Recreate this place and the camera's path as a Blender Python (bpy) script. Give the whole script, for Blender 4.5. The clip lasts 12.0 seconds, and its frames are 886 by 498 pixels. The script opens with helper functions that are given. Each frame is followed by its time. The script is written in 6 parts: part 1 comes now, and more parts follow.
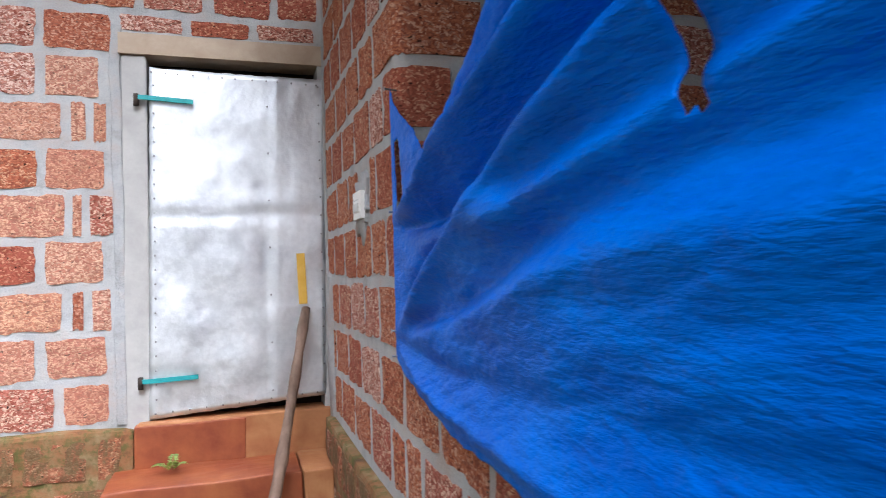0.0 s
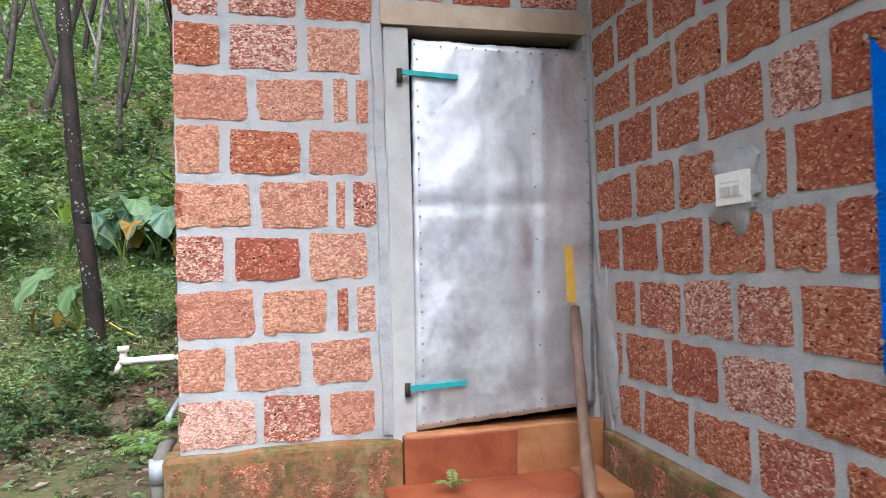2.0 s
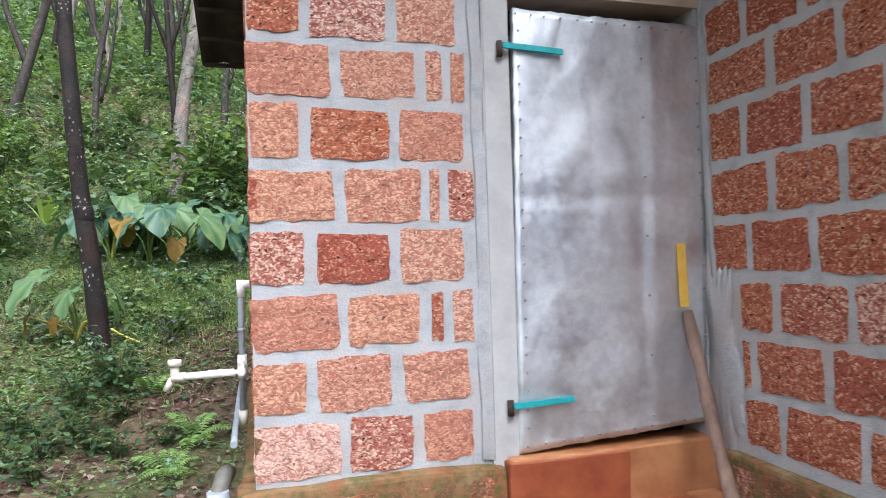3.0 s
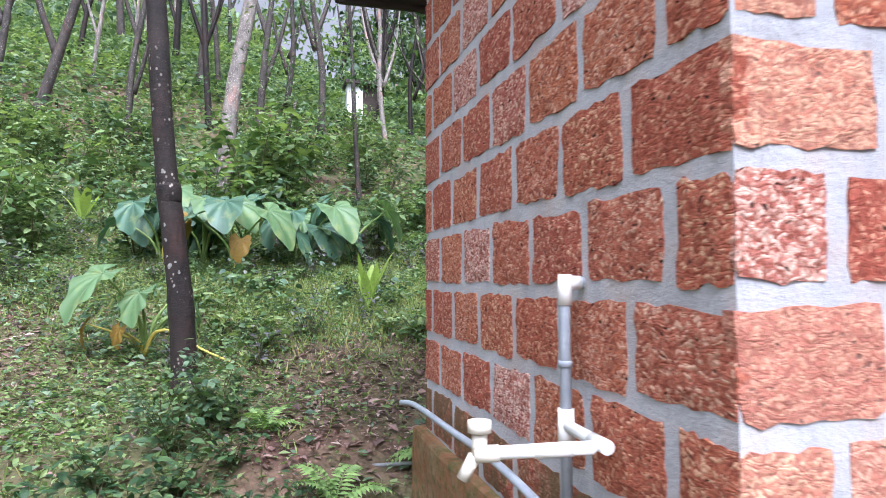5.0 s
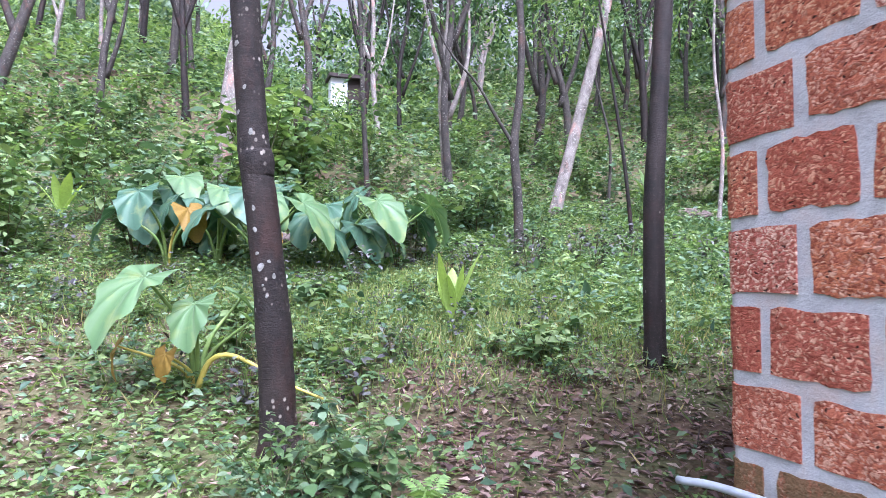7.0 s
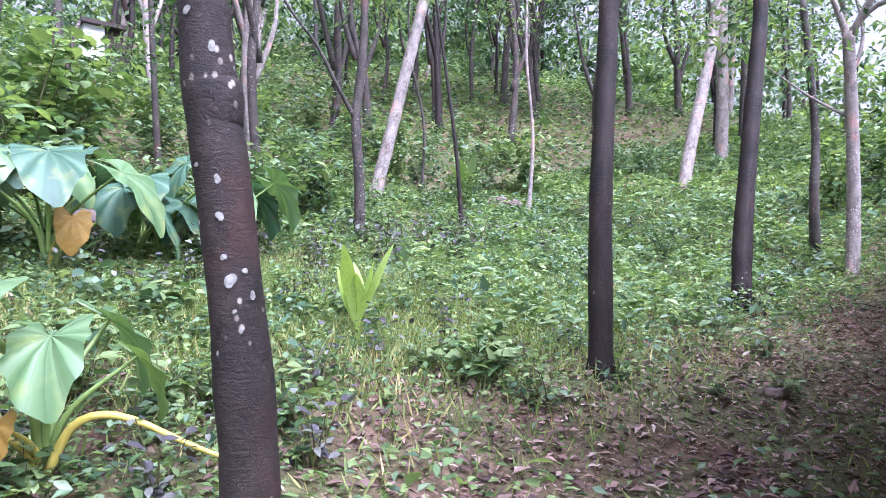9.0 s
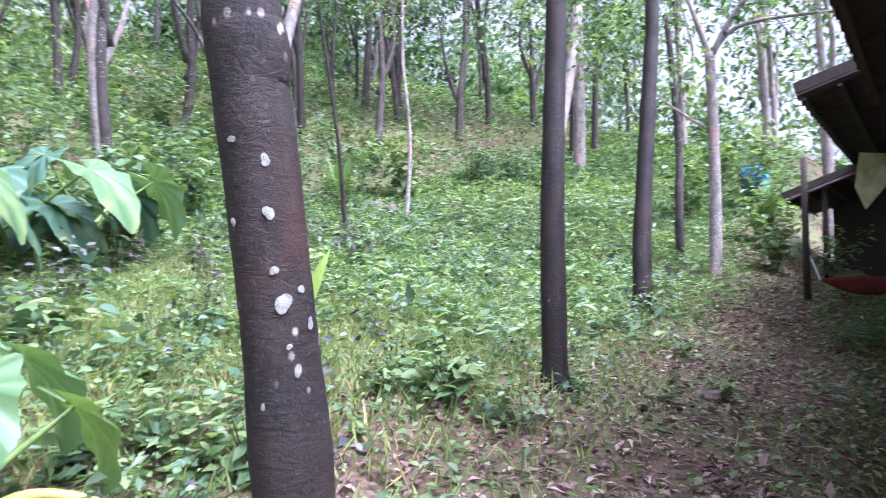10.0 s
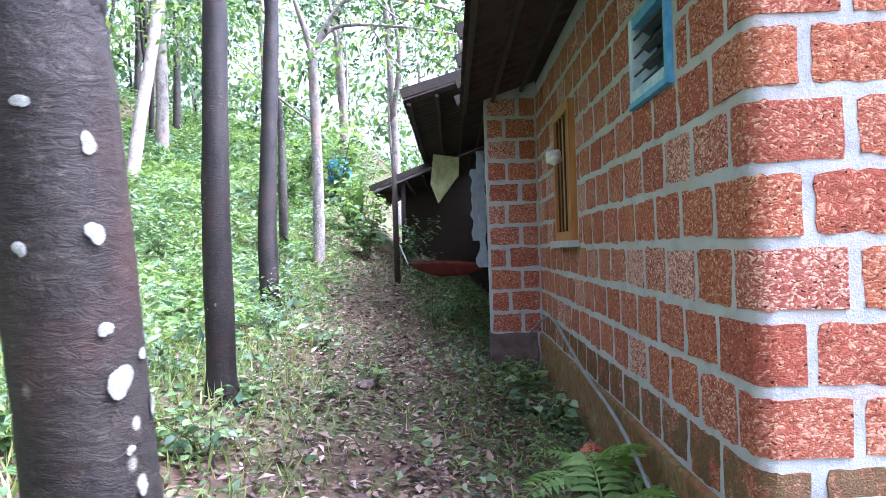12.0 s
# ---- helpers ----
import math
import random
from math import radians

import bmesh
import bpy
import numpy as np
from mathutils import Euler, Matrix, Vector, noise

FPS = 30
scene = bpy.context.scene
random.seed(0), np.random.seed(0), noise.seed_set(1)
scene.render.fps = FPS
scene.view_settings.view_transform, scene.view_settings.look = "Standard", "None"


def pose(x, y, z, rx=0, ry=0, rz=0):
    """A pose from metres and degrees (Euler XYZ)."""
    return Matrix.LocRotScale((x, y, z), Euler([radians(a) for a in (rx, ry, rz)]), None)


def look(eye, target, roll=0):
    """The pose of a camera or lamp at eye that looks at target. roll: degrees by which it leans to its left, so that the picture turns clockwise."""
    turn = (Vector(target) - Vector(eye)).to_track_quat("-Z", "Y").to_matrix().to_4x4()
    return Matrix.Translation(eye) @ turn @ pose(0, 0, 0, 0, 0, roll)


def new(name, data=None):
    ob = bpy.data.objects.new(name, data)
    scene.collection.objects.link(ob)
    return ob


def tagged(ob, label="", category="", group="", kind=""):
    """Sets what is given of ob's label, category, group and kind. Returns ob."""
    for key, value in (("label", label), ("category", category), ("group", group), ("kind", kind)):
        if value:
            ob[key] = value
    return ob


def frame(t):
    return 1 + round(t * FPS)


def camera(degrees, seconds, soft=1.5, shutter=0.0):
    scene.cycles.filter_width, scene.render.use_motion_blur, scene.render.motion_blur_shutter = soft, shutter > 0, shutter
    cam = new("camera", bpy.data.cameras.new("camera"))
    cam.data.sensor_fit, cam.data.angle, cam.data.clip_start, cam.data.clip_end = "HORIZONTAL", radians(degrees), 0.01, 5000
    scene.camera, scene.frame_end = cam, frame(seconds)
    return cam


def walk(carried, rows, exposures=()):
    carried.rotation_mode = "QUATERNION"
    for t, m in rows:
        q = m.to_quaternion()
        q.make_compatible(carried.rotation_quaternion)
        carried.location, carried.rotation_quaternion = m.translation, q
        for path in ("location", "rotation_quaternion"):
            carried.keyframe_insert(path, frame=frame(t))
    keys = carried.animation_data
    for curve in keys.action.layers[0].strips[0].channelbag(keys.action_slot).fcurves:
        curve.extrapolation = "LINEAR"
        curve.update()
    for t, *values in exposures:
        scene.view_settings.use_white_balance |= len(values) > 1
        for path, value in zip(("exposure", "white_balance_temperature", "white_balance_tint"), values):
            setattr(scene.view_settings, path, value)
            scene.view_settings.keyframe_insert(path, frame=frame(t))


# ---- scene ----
cam = camera(67.9, 12.0, 0.8, 0.25)
PATH = [
    (0, (1.398, -3.621, 1.224), (2.015, -1.719, 1.282), -1.7),
    (0.5, (1.205, -3.466, 1.221), (1.748, -1.543, 1.285), -1.6),
    (1, (0.991, -3.261, 1.211), (1.463, -1.318, 1.262), -1.7),
    (1.5, (0.707, -3.101, 1.227), (1.164, -1.154, 1.275), -1.6),
    (2, (0.452, -2.953, 1.255), (0.913, -1.008, 1.301), -1.6),
    (2.5, (0.247, -2.746, 1.259), (0.741, -0.808, 1.295), -1.7),
    (3, (0.021, -2.457, 1.27), (0.566, -0.533, 1.314), -1.7),
    (3.5, (-0.23, -2.094, 1.275), (0.313, -0.169, 1.32), -1.6),
    (5.3, (-0.86, -0.715, 1.202), (-0.331, 1.211, 1.297), 0.1),
    (5.5, (-0.933, -0.574, 1.198), (-0.398, 1.351, 1.292), 0.1),
    (6, (-1.17, -0.207, 1.212), (-0.617, 1.712, 1.313), 0.1),
    (6.5, (-1.37, 0.139, 1.233), (-0.783, 2.047, 1.345), 0.0),
    (6.7, (-1.435, 0.3, 1.224), (-0.83, 2.203, 1.336), 0.1),
    (8.3, (-1.808, 1.349, 1.311), (-0.754, 3.047, 1.368), 0.3),
    (8.5, (-1.871, 1.49, 1.327), (-0.741, 3.139, 1.381), 0.3),
    (9, (-1.997, 1.868, 1.337), (-0.716, 3.403, 1.391), 0.2),
    (9.5, (-2.08, 2.239, 1.335), (-0.675, 3.662, 1.395), -0.2),
    (10, (-2.118, 2.561, 1.354), (-0.521, 3.763, 1.424), -0.6),
    (10.5, (-2.112, 2.776, 1.416), (-0.255, 3.515, 1.474), -1.3),
    (11, (-2.119, 2.834, 1.431), (-0.16, 3.235, 1.454), -1.8),
    (11.5, (-2.111, 2.901, 1.439), (-0.119, 3.078, 1.441), -2.1),
    (12, (-2.059, 3.146, 1.437), (-0.06, 3.173, 1.432), -1.9),
]
walk(cam, [(t, look(eye, target, roll)) for t, eye, target, roll in PATH],
     [(0, 1.22, 5850, 12), (2.5, 1.12, 5750, 11), (3.5, 1.08, 5650, 13), (5.5, 1.68, 5400, 22), (6.5, 1.85, 5250, 25), (9.5, 2.2, 5200, 33), (10.5, 2.5, 5100, 28), (12, 3.0, 5050, 24)])

# ---------------------------------------------------------------- world and sun
world = bpy.data.worlds.new("overcast_sky")
world.use_nodes = True
scene.world = world
_nt = world.node_tree
_nt.nodes.clear()
_out = _nt.nodes.new("ShaderNodeOutputWorld")
_bg = _nt.nodes.new("ShaderNodeBackground")
_sky = _nt.nodes.new("ShaderNodeTexSky")
_sky.sky_type = "NISHITA"
_sky.sun_disc = False
_sky.sun_elevation = radians(62)
_sky.sun_rotation = radians(185)
_sky.air_density = 0.35
_sky.dust_density = 8.0
_sky.ozone_density = 0.4
_bg.inputs["Strength"].default_value = 0.15
_cloud = _nt.nodes.new("ShaderNodeHueSaturation")
_cloud.inputs["Saturation"].default_value = 0.1
_nt.links.new(_sky.outputs["Color"], _cloud.inputs["Color"])
_nt.links.new(_cloud.outputs["Color"], _bg.inputs["Color"])
_nt.links.new(_bg.outputs["Background"], _out.inputs["Surface"])

_sun = bpy.data.lights.new("sun", "SUN")
_sun.energy = 1.45
_sun.angle = radians(40)
_sun.color = (1.0, 0.97, 0.92)
sun = new("sun", _sun)
sun.matrix_world = look((0.9, -7, 9), (0, 0, 0))


# ---------------------------------------------------------------- materials
def material(name, rough=0.8, metal=0.0, spec=0.3):
    m = bpy.data.materials.new(name)
    m.use_nodes = True
    nt = m.node_tree
    b = nt.nodes["Principled BSDF"]
    b.inputs["Roughness"].default_value = rough
    b.inputs["Metallic"].default_value = metal
    b.inputs["Specular IOR Level"].default_value = spec
    return m, nt, b


def coords(nt, scale=(1, 1, 1), object_space=True):
    tc = nt.nodes.new("ShaderNodeTexCoord")
    mp = nt.nodes.new("ShaderNodeMapping")
    mp.inputs["Scale"].default_value = scale
    nt.links.new(tc.outputs["Object" if object_space else "Generated"], mp.inputs["Vector"])
    return mp.outputs["Vector"]


def world_coords(nt, scale=(1, 1, 1)):
    g = nt.nodes.new("ShaderNodeNewGeometry")
    mp = nt.nodes.new("ShaderNodeMapping")
    mp.inputs["Scale"].default_value = scale
    nt.links.new(g.outputs["Position"], mp.inputs["Vector"])
    return mp.outputs["Vector"]


def noise_tex(nt, vec, scale, detail=4.0, rough=0.55, distort=0.0):
    n = nt.nodes.new("ShaderNodeTexNoise")
    n.inputs["Scale"].default_value = scale
    n.inputs["Detail"].default_value = detail
    n.inputs["Roughness"].default_value = rough
    n.inputs["Distortion"].default_value = distort
    nt.links.new(vec, n.inputs["Vector"])
    return n.outputs["Fac"]


def voronoi(nt, vec, scale, feature="F1", rnd=1.0):
    n = nt.nodes.new("ShaderNodeTexVoronoi")
    n.feature = feature
    n.inputs["Scale"].default_value = scale
    n.inputs["Randomness"].default_value = rnd
    nt.links.new(vec, n.inputs["Vector"])
    return n.outputs["Distance"]


def ramp(nt, fac, stops):
    r = nt.nodes.new("ShaderNodeValToRGB")
    e = r.color_ramp.elements
    while len(e) < len(stops):
        e.new(0.5)
    for el, (p, c) in zip(e, stops):
        el.position = p
        el.color = (*c, 1) if len(c) == 3 else c
    nt.links.new(fac, r.inputs["Fac"])
    return r.outputs["Color"]


def grey(v):
    return (v, v, v)


def mix(nt, fac, a, b, mode="MIX"):
    n = nt.nodes.new("ShaderNodeMix")
    n.data_type = "RGBA"
    n.blend_type = mode
    for sock, v in ((n.inputs[0], fac), (n.inputs[6], a), (n.inputs[7], b)):
        if isinstance(v, (int, float)):
            sock.default_value = v
        elif isinstance(v, tuple):
            sock.default_value = (*v, 1)
        else:
            nt.links.new(v, sock)
    return n.outputs[2]


def bump(nt, b, height, strength=0.4, dist=0.01):
    n = nt.nodes.new("ShaderNodeBump")
    n.inputs["Strength"].default_value = strength
    n.inputs["Distance"].default_value = dist
    nt.links.new(height, n.inputs["Height"])
    nt.links.new(n.outputs["Normal"], b.inputs["Normal"])


def base(nt, b, col):
    nt.links.new(col, b.inputs["Base Color"])


def rnd_object(nt):
    return nt.nodes.new("ShaderNodeObjectInfo").outputs["Random"]


def rnd_island(nt):
    return nt.nodes.new("ShaderNodeNewGeometry").outputs["Random Per Island"]


def make_laterite(name="laterite", moss=0.0, brighten=0.0):
    m, nt, b = material(name, 0.95, spec=0.15)
    wv = world_coords(nt)
    rnd = rnd_object(nt)
    warp = nt.nodes.new("ShaderNodeTexNoise")
    warp.inputs["Scale"].default_value = 26
    warp.inputs["Detail"].default_value = 3
    nt.links.new(wv, warp.inputs["Vector"])
    bent = nt.nodes.new("ShaderNodeVectorMath")
    bent.operation = "MULTIPLY_ADD"
    bent.inputs[1].default_value = (0.045, 0.045, 0.045)
    nt.links.new(warp.outputs["Color"], bent.inputs[0])
    nt.links.new(wv, bent.inputs[2])
    squash = nt.nodes.new("ShaderNodeMapping")
    squash.inputs["Scale"].default_value = (1.0, 1.0, 1.7)
    nt.links.new(bent.outputs["Vector"], squash.inputs["Vector"])
    cell = nt.nodes.new("ShaderNodeTexVoronoi")
    cell.inputs["Scale"].default_value = 88
    nt.links.new(squash.outputs["Vector"], cell.inputs["Vector"])
    lot = nt.nodes.new("ShaderNodeSeparateColor")
    nt.links.new(cell.outputs["Color"], lot.inputs["Color"])
    grain = noise_tex(nt, wv, 150, 4, 0.65)
    blot = noise_tex(nt, wv, 7, 4, 0.6)
    body = ramp(nt, rnd, [(0.0, (0.31, 0.084, 0.056)), (0.2, (0.42, 0.145, 0.075)), (0.4, (0.33, 0.096, 0.066)), (0.6, (0.43, 0.158, 0.080)), (0.8, (0.37, 0.118, 0.086)), (1.0, (0.45, 0.21, 0.16))])
    pale = ramp(nt, rnd, [(0.0, (0.54, 0.27, 0.17)), (0.3, (0.64, 0.40, 0.24)), (0.5, (0.58, 0.33, 0.23)), (0.75, (0.66, 0.44, 0.30)), (1.0, (0.72, 0.54, 0.46))])
    shift = ramp(nt, rnd, [(0.0, grey(0.0)), (0.2, grey(0.12)), (0.35, grey(0.02)), (0.55, grey(0.16)), (0.7, grey(0.05)), (0.85, grey(0.22)), (1.0, grey(0.40))])
    fac = mix(nt, 1.0, lot.outputs["Red"], shift, "ADD")
    fac = mix(nt, 1.0, fac, grey(brighten * 1.6), "ADD")
    fac = mix(nt, 1.0, fac, ramp(nt, blot, [(0.3, grey(0.0)), (0.7, grey(0.22))]), "ADD")
    col = mix(nt, ramp(nt, fac, [(0.80, grey(0)), (0.97, grey(0.85))]), body, pale)
    col = mix(nt, ramp(nt, lot.outputs["Green"], [(0.60, grey(0)), (0.85, grey(0.8))]), col, (0.17, 0.042, 0.026))
    rim = ramp(nt, cell.outputs["Distance"], [(0.45, grey(0)), (0.72, grey(0.5))])
    col = mix(nt, rim, col, (0.22, 0.055, 0.03))
    col = mix(nt, ramp(nt, grain, [(0.35, grey(0.4)), (0.55, grey(0))]), col, (0.17, 0.042, 0.025))
    hole = nt.nodes.new("ShaderNodeTexVoronoi")
    hole.inputs["Scale"].default_value = 38
    nt.links.new(squash.outputs["Vector"], hole.inputs["Vector"])
    pick = nt.nodes.new("ShaderNodeSeparateColor")
    nt.links.new(hole.outputs["Color"], pick.inputs["Color"])
    pit = mix(nt, 1.0, ramp(nt, hole.outputs["Distance"], [(0.16, grey(1)), (0.28, grey(0))]), ramp(nt, pick.outputs["Blue"], [(0.70, grey(0)), (0.74, grey(1))]), "MULTIPLY")
    col = mix(nt, pit, col, (0.035, 0.014, 0.010))
    # lift towards pale pink that stands in for stronger light
    if brighten:
        col = mix(nt, brighten, col, (0.62, 0.36, 0.27))
    if moss:
        mould = noise_tex(nt, world_coords(nt, (1, 1, 0.6)), 9, 5, 0.7)
        col = mix(nt, ramp(nt, mould, [(0.36, grey(0)), (0.54, grey(moss))]), col, (0.10, 0.075, 0.035))
    base(nt, b, col)
    h = mix(nt, 0.45, ramp(nt, cell.outputs["Distance"], [(0.0, grey(1)), (0.75, grey(0))]), grain)
    h = mix(nt, 0.3, h, lot.outputs["Red"])
    h = mix(nt, pit, h, (0.0, 0.0, 0.0))
    bump(nt, b, h, 0.55, 0.010)
    return m


def make_mortar(name="mortar", tone=0.40):
    m, nt, b = material(name, 0.9, spec=0.2)
    wv = world_coords(nt)
    a = noise_tex(nt, wv, 9, 5, 0.6)
    f = noise_tex(nt, wv, 120, 3, 0.7)
    col = ramp(nt, a, [(0.3, (tone * 0.74, tone * 0.74, tone * 0.72)), (0.5, (tone * 0.98, tone, tone * 1.02)), (0.7, (tone * 1.17, tone * 1.16, tone * 1.14))])
    col = mix(nt, 0.15, col, ramp(nt, f, [(0.35, grey(tone * 0.5)), (0.65, grey(tone * 1.2))]))
    dust = noise_tex(nt, wv, 4.5, 5, 0.65)
    col = mix(nt, ramp(nt, dust, [(0.48, grey(0)), (0.68, grey(0.55))]), col, (tone * 0.85, tone * 0.62, tone * 0.5))
    base(nt, b, col)
    lump = noise_tex(nt, wv, 45, 4, 0.7)
    bump(nt, b, mix(nt, 0.2, mix(nt, 0.5, a, lump), f), 0.65, 0.02)
    return m


def make_plinth():
    m, nt, b = material("mossy_plinth", 0.92, spec=0.2)
    wv = world_coords(nt)
    a = noise_tex(nt, wv, 6, 6, 0.65, 0.4)
    c = noise_tex(nt, wv, 17, 5, 0.7)
    col = ramp(nt, a, [(0.30, (0.06, 0.035, 0.02)), (0.42, (0.22, 0.10, 0.045)), (0.55, (0.21, 0.125, 0.062)), (0.68, (0.24, 0.185, 0.10)), (0.8, (0.2, 0.12, 0.06))])
    col = mix(nt, ramp(nt, c, [(0.46, grey(0)), (0.62, grey(0.9))]), col, (0.085, 0.085, 0.025))
    base(nt, b, col)
    bump(nt, b, mix(nt, 0.5, a, c), 0.8, 0.02)
    return m


def make_sheet():
    m, nt, b = material("galvanised_sheet", 0.3, 1.0, 0.5)
    wv = world_coords(nt)
    a = noise_tex(nt, wv, 3.2, 4, 0.6, 0.8)
    f = noise_tex(nt, wv, 30, 4, 0.6)
    s = noise_tex(nt, world_coords(nt, (1, 1, 0.35)), 5.0, 3)
    col = ramp(nt, a, [(0.3, (0.60, 0.63, 0.67)), (0.6, (0.76, 0.79, 0.82)), (0.8, (0.84, 0.85, 0.86))])
    base(nt, b, mix(nt, 0.25, col, ramp(nt, f, [(0.4, grey(0.58)), (0.6, grey(0.85))])))
    r = ramp(nt, mix(nt, 0.5, a, f), [(0.35, grey(0.42)), (0.65, grey(0.62))])
    nt.links.new(r, b.inputs["Roughness"])
    bump(nt, b, mix(nt, 0.18, s, f), 0.35, 0.03)
    return m


def make_simple(name, c1, c2, scale=12.0, rough=0.7, spec=0.3, metal=0.0, strength=0.25, stretch=(1, 1, 1), dist=0.01):
    m, nt, b = material(name, rough, metal, spec)
    wv = world_coords(nt, stretch)
    a = noise_tex(nt, wv, scale, 5, 0.6, 0.3)
    f = noise_tex(nt, wv, scale * 7, 3, 0.6)
    col = ramp(nt, a, [(0.3, c1), (0.7, c2)])
    base(nt, b, mix(nt, 0.25, col, mix(nt, f, c1, c2)))
    bump(nt, b, mix(nt, 0.4, a, f), strength, dist)
    return m


def make_leaf(name, stops, rough=0.42, trans=0.35, yellow=0.0):
    m, nt, b = material(name, rough + 0.06, spec=0.3)
    col = ramp(nt, rnd_island(nt), stops)
    vein = noise_tex(nt, world_coords(nt), 40, 3)
    col = mix(nt, 0.3, col, mix(nt, 1.0, col, ramp(nt, vein, [(0.3, grey(0.5)), (0.7, grey(1.35))]), "MULTIPLY"))
    base(nt, b, col)
    t = nt.nodes.new("ShaderNodeBsdfTranslucent")
    nt.links.new(mix(nt, 1.0, col, (1.25, 1.3, 0.6), "MULTIPLY"), t.inputs["Color"])
    s = nt.nodes.new("ShaderNodeMixShader")
    s.inputs["Fac"].default_value = trans
    nt.links.new(b.outputs["BSDF"], s.inputs[1])
    nt.links.new(t.outputs["BSDF"], s.inputs[2])
    nt.links.new(s.outputs["Shader"], nt.nodes["Material Output"].inputs["Surface"])
    return m


def make_bark(name, dark, light, spot, amount=0.6, wet=0.55, bands=9.0):
    m, nt, b = material(name, wet, spec=0.25)
    wv = world_coords(nt, (1, 1, 0.55))
    ring = noise_tex(nt, world_coords(nt, (3, 3, 22)), 4.0, 4, 0.6)
    a = noise_tex(nt, wv, bands, 5, 0.65)
    col = ramp(nt, mix(nt, 0.25, a, ring), [(0.35, dark), (0.6, light)])
    v = voronoi(nt, world_coords(nt, (1, 1, 0.75)), 30)
    sel = noise_tex(nt, world_coords(nt), 3.3, 3, 0.6)
    sp = mix(nt, 1.0, ramp(nt, v, [(0.16, grey(1)), (0.27, grey(0))]), ramp(nt, sel, [(amount - 0.05, grey(0)), (amount + 0.05, grey(1))]), "MULTIPLY")
    fleck = noise_tex(nt, world_coords(nt, (1, 1, 1.6)), 75, 4, 0.7)
    col = mix(nt, ramp(nt, fleck, [(0.58, grey(0)), (0.68, grey(0.6))]), col, (light[0] * 3.2, light[1] * 3.2, light[2] * 3.1))
    rust = noise_tex(nt, world_coords(nt, (1, 1, 0.5)), 5.5, 4, 0.6)
    col = mix(nt, ramp(nt, rust, [(0.55, grey(0)), (0.68, grey(0.5))]), col, (light[0] * 1.8, light[1] * 1.0, light[2] * 0.85))
    base(nt, b, mix(nt, sp, col, spot))
    crease = noise_tex(nt, world_coords(nt, (1, 1, 1.9)), 30, 6, 0.75, 0.8)
    bump(nt, b, mix(nt, 0.6, mix(nt, 0.18, a, ring), crease), 0.8, 0.016)
    return m


def make_ground():
    m, nt, b = material("forest_soil", 0.85, spec=0.25)
    wv = world_coords(nt)
    big = noise_tex(nt, wv, 0.8, 5, 0.6)
    mid = noise_tex(nt, wv, 7, 5, 0.65)
    chips = voronoi(nt, wv, 26)
    col = ramp(nt, mid, [(0.3, (0.032, 0.017, 0.013)), (0.5, (0.095, 0.05, 0.038)), (0.7, (0.17, 0.10, 0.08))])
    col = mix(nt, ramp(nt, chips, [(0.1, grey(0.6)), (0.4, grey(0))]), col, (0.22, 0.12, 0.08))
    col = mix(nt, ramp(nt, big, [(0.36, grey(0)), (0.58, grey(0.7))]), col, (0.075, 0.10, 0.03))
    base(nt, b, col)
    bump(nt, b, mix(nt, 0.5, mid, chips), 0.8, 0.03)
    return m


LATERITE = make_laterite()
LATERITE_MOSSY = make_laterite("mossy_laterite", 0.85)
# lighter copy for the front wall: its brighter light is put into the colour
LATERITE_LIT = make_laterite("front_lit_pink_laterite", 0.0, 0.21)
MORTAR = make_mortar()
PLASTER = make_mortar("rough_plaster", 0.38)
FRAME = make_simple("cement_frame", (0.33, 0.32, 0.31), (0.46, 0.45, 0.43), 8, 0.85)
LINTEL = make_simple("lintel_cement", (0.36, 0.27, 0.20), (0.48, 0.39, 0.30), 9, 0.85)
PLINTH = make_plinth()
SHEET = make_sheet()
NAIL = make_simple("dull_nail_steel", (0.22, 0.22, 0.23), (0.38, 0.38, 0.39), 60, 0.5, 0.4, strength=0.05)
STEP = make_simple("red_oxide_cement", (0.17, 0.03, 0.014), (0.32, 0.10, 0.035), 5, 0.55, 0.35)
STEP_WORN = make_simple("worn_oxide_cement", (0.26, 0.09, 0.035), (0.42, 0.20, 0.085), 7, 0.6, 0.3)
TARP = make_simple("blue_tarpaulin", (0.0, 0.085, 0.50), (0.0, 0.165, 0.76), 9, 0.5, 0.10, strength=0.55, stretch=(1, 0.45, 1.5), dist=0.03)
TEAL = make_simple("teal_paint", (0.02, 0.22, 0.24), (0.04, 0.36, 0.37), 30, 0.5)
WHITE = make_simple("white_plastic", (0.72, 0.71, 0.67), (0.82, 0.81, 0.78), 20, 0.35, 0.5, strength=0.03)
CREAM = make_simple("aged_cream_plastic", (0.55, 0.50, 0.40), (0.72, 0.68, 0.58), 16, 0.5, 0.4, strength=0.05)
GREYPVC = make_simple("grey_pvc", (0.24, 0.27, 0.30), (0.38, 0.41, 0.44), 14, 0.45, 0.4, strength=0.08)
SWITCHGREY = make_simple("switch_grey", (0.45, 0.45, 0.43), (0.6, 0.6, 0.57), 30, 0.4, 0.4, strength=0.02)
YELLOW = make_simple("yellow_paint", (0.58, 0.34, 0.04), (0.72, 0.46, 0.10), 18, 0.6)
WOOD = make_simple("weathered_pole", (0.06, 0.035, 0.024), (0.26, 0.17, 0.125), 11, 0.7, stretch=(1, 1, 0.15), strength=0.5)
WOODFRAME = make_simple("orange_wood", (0.26, 0.10, 0.02), (0.42, 0.19, 0.05), 10, 0.5, stretch=(3, 3, 0.4))
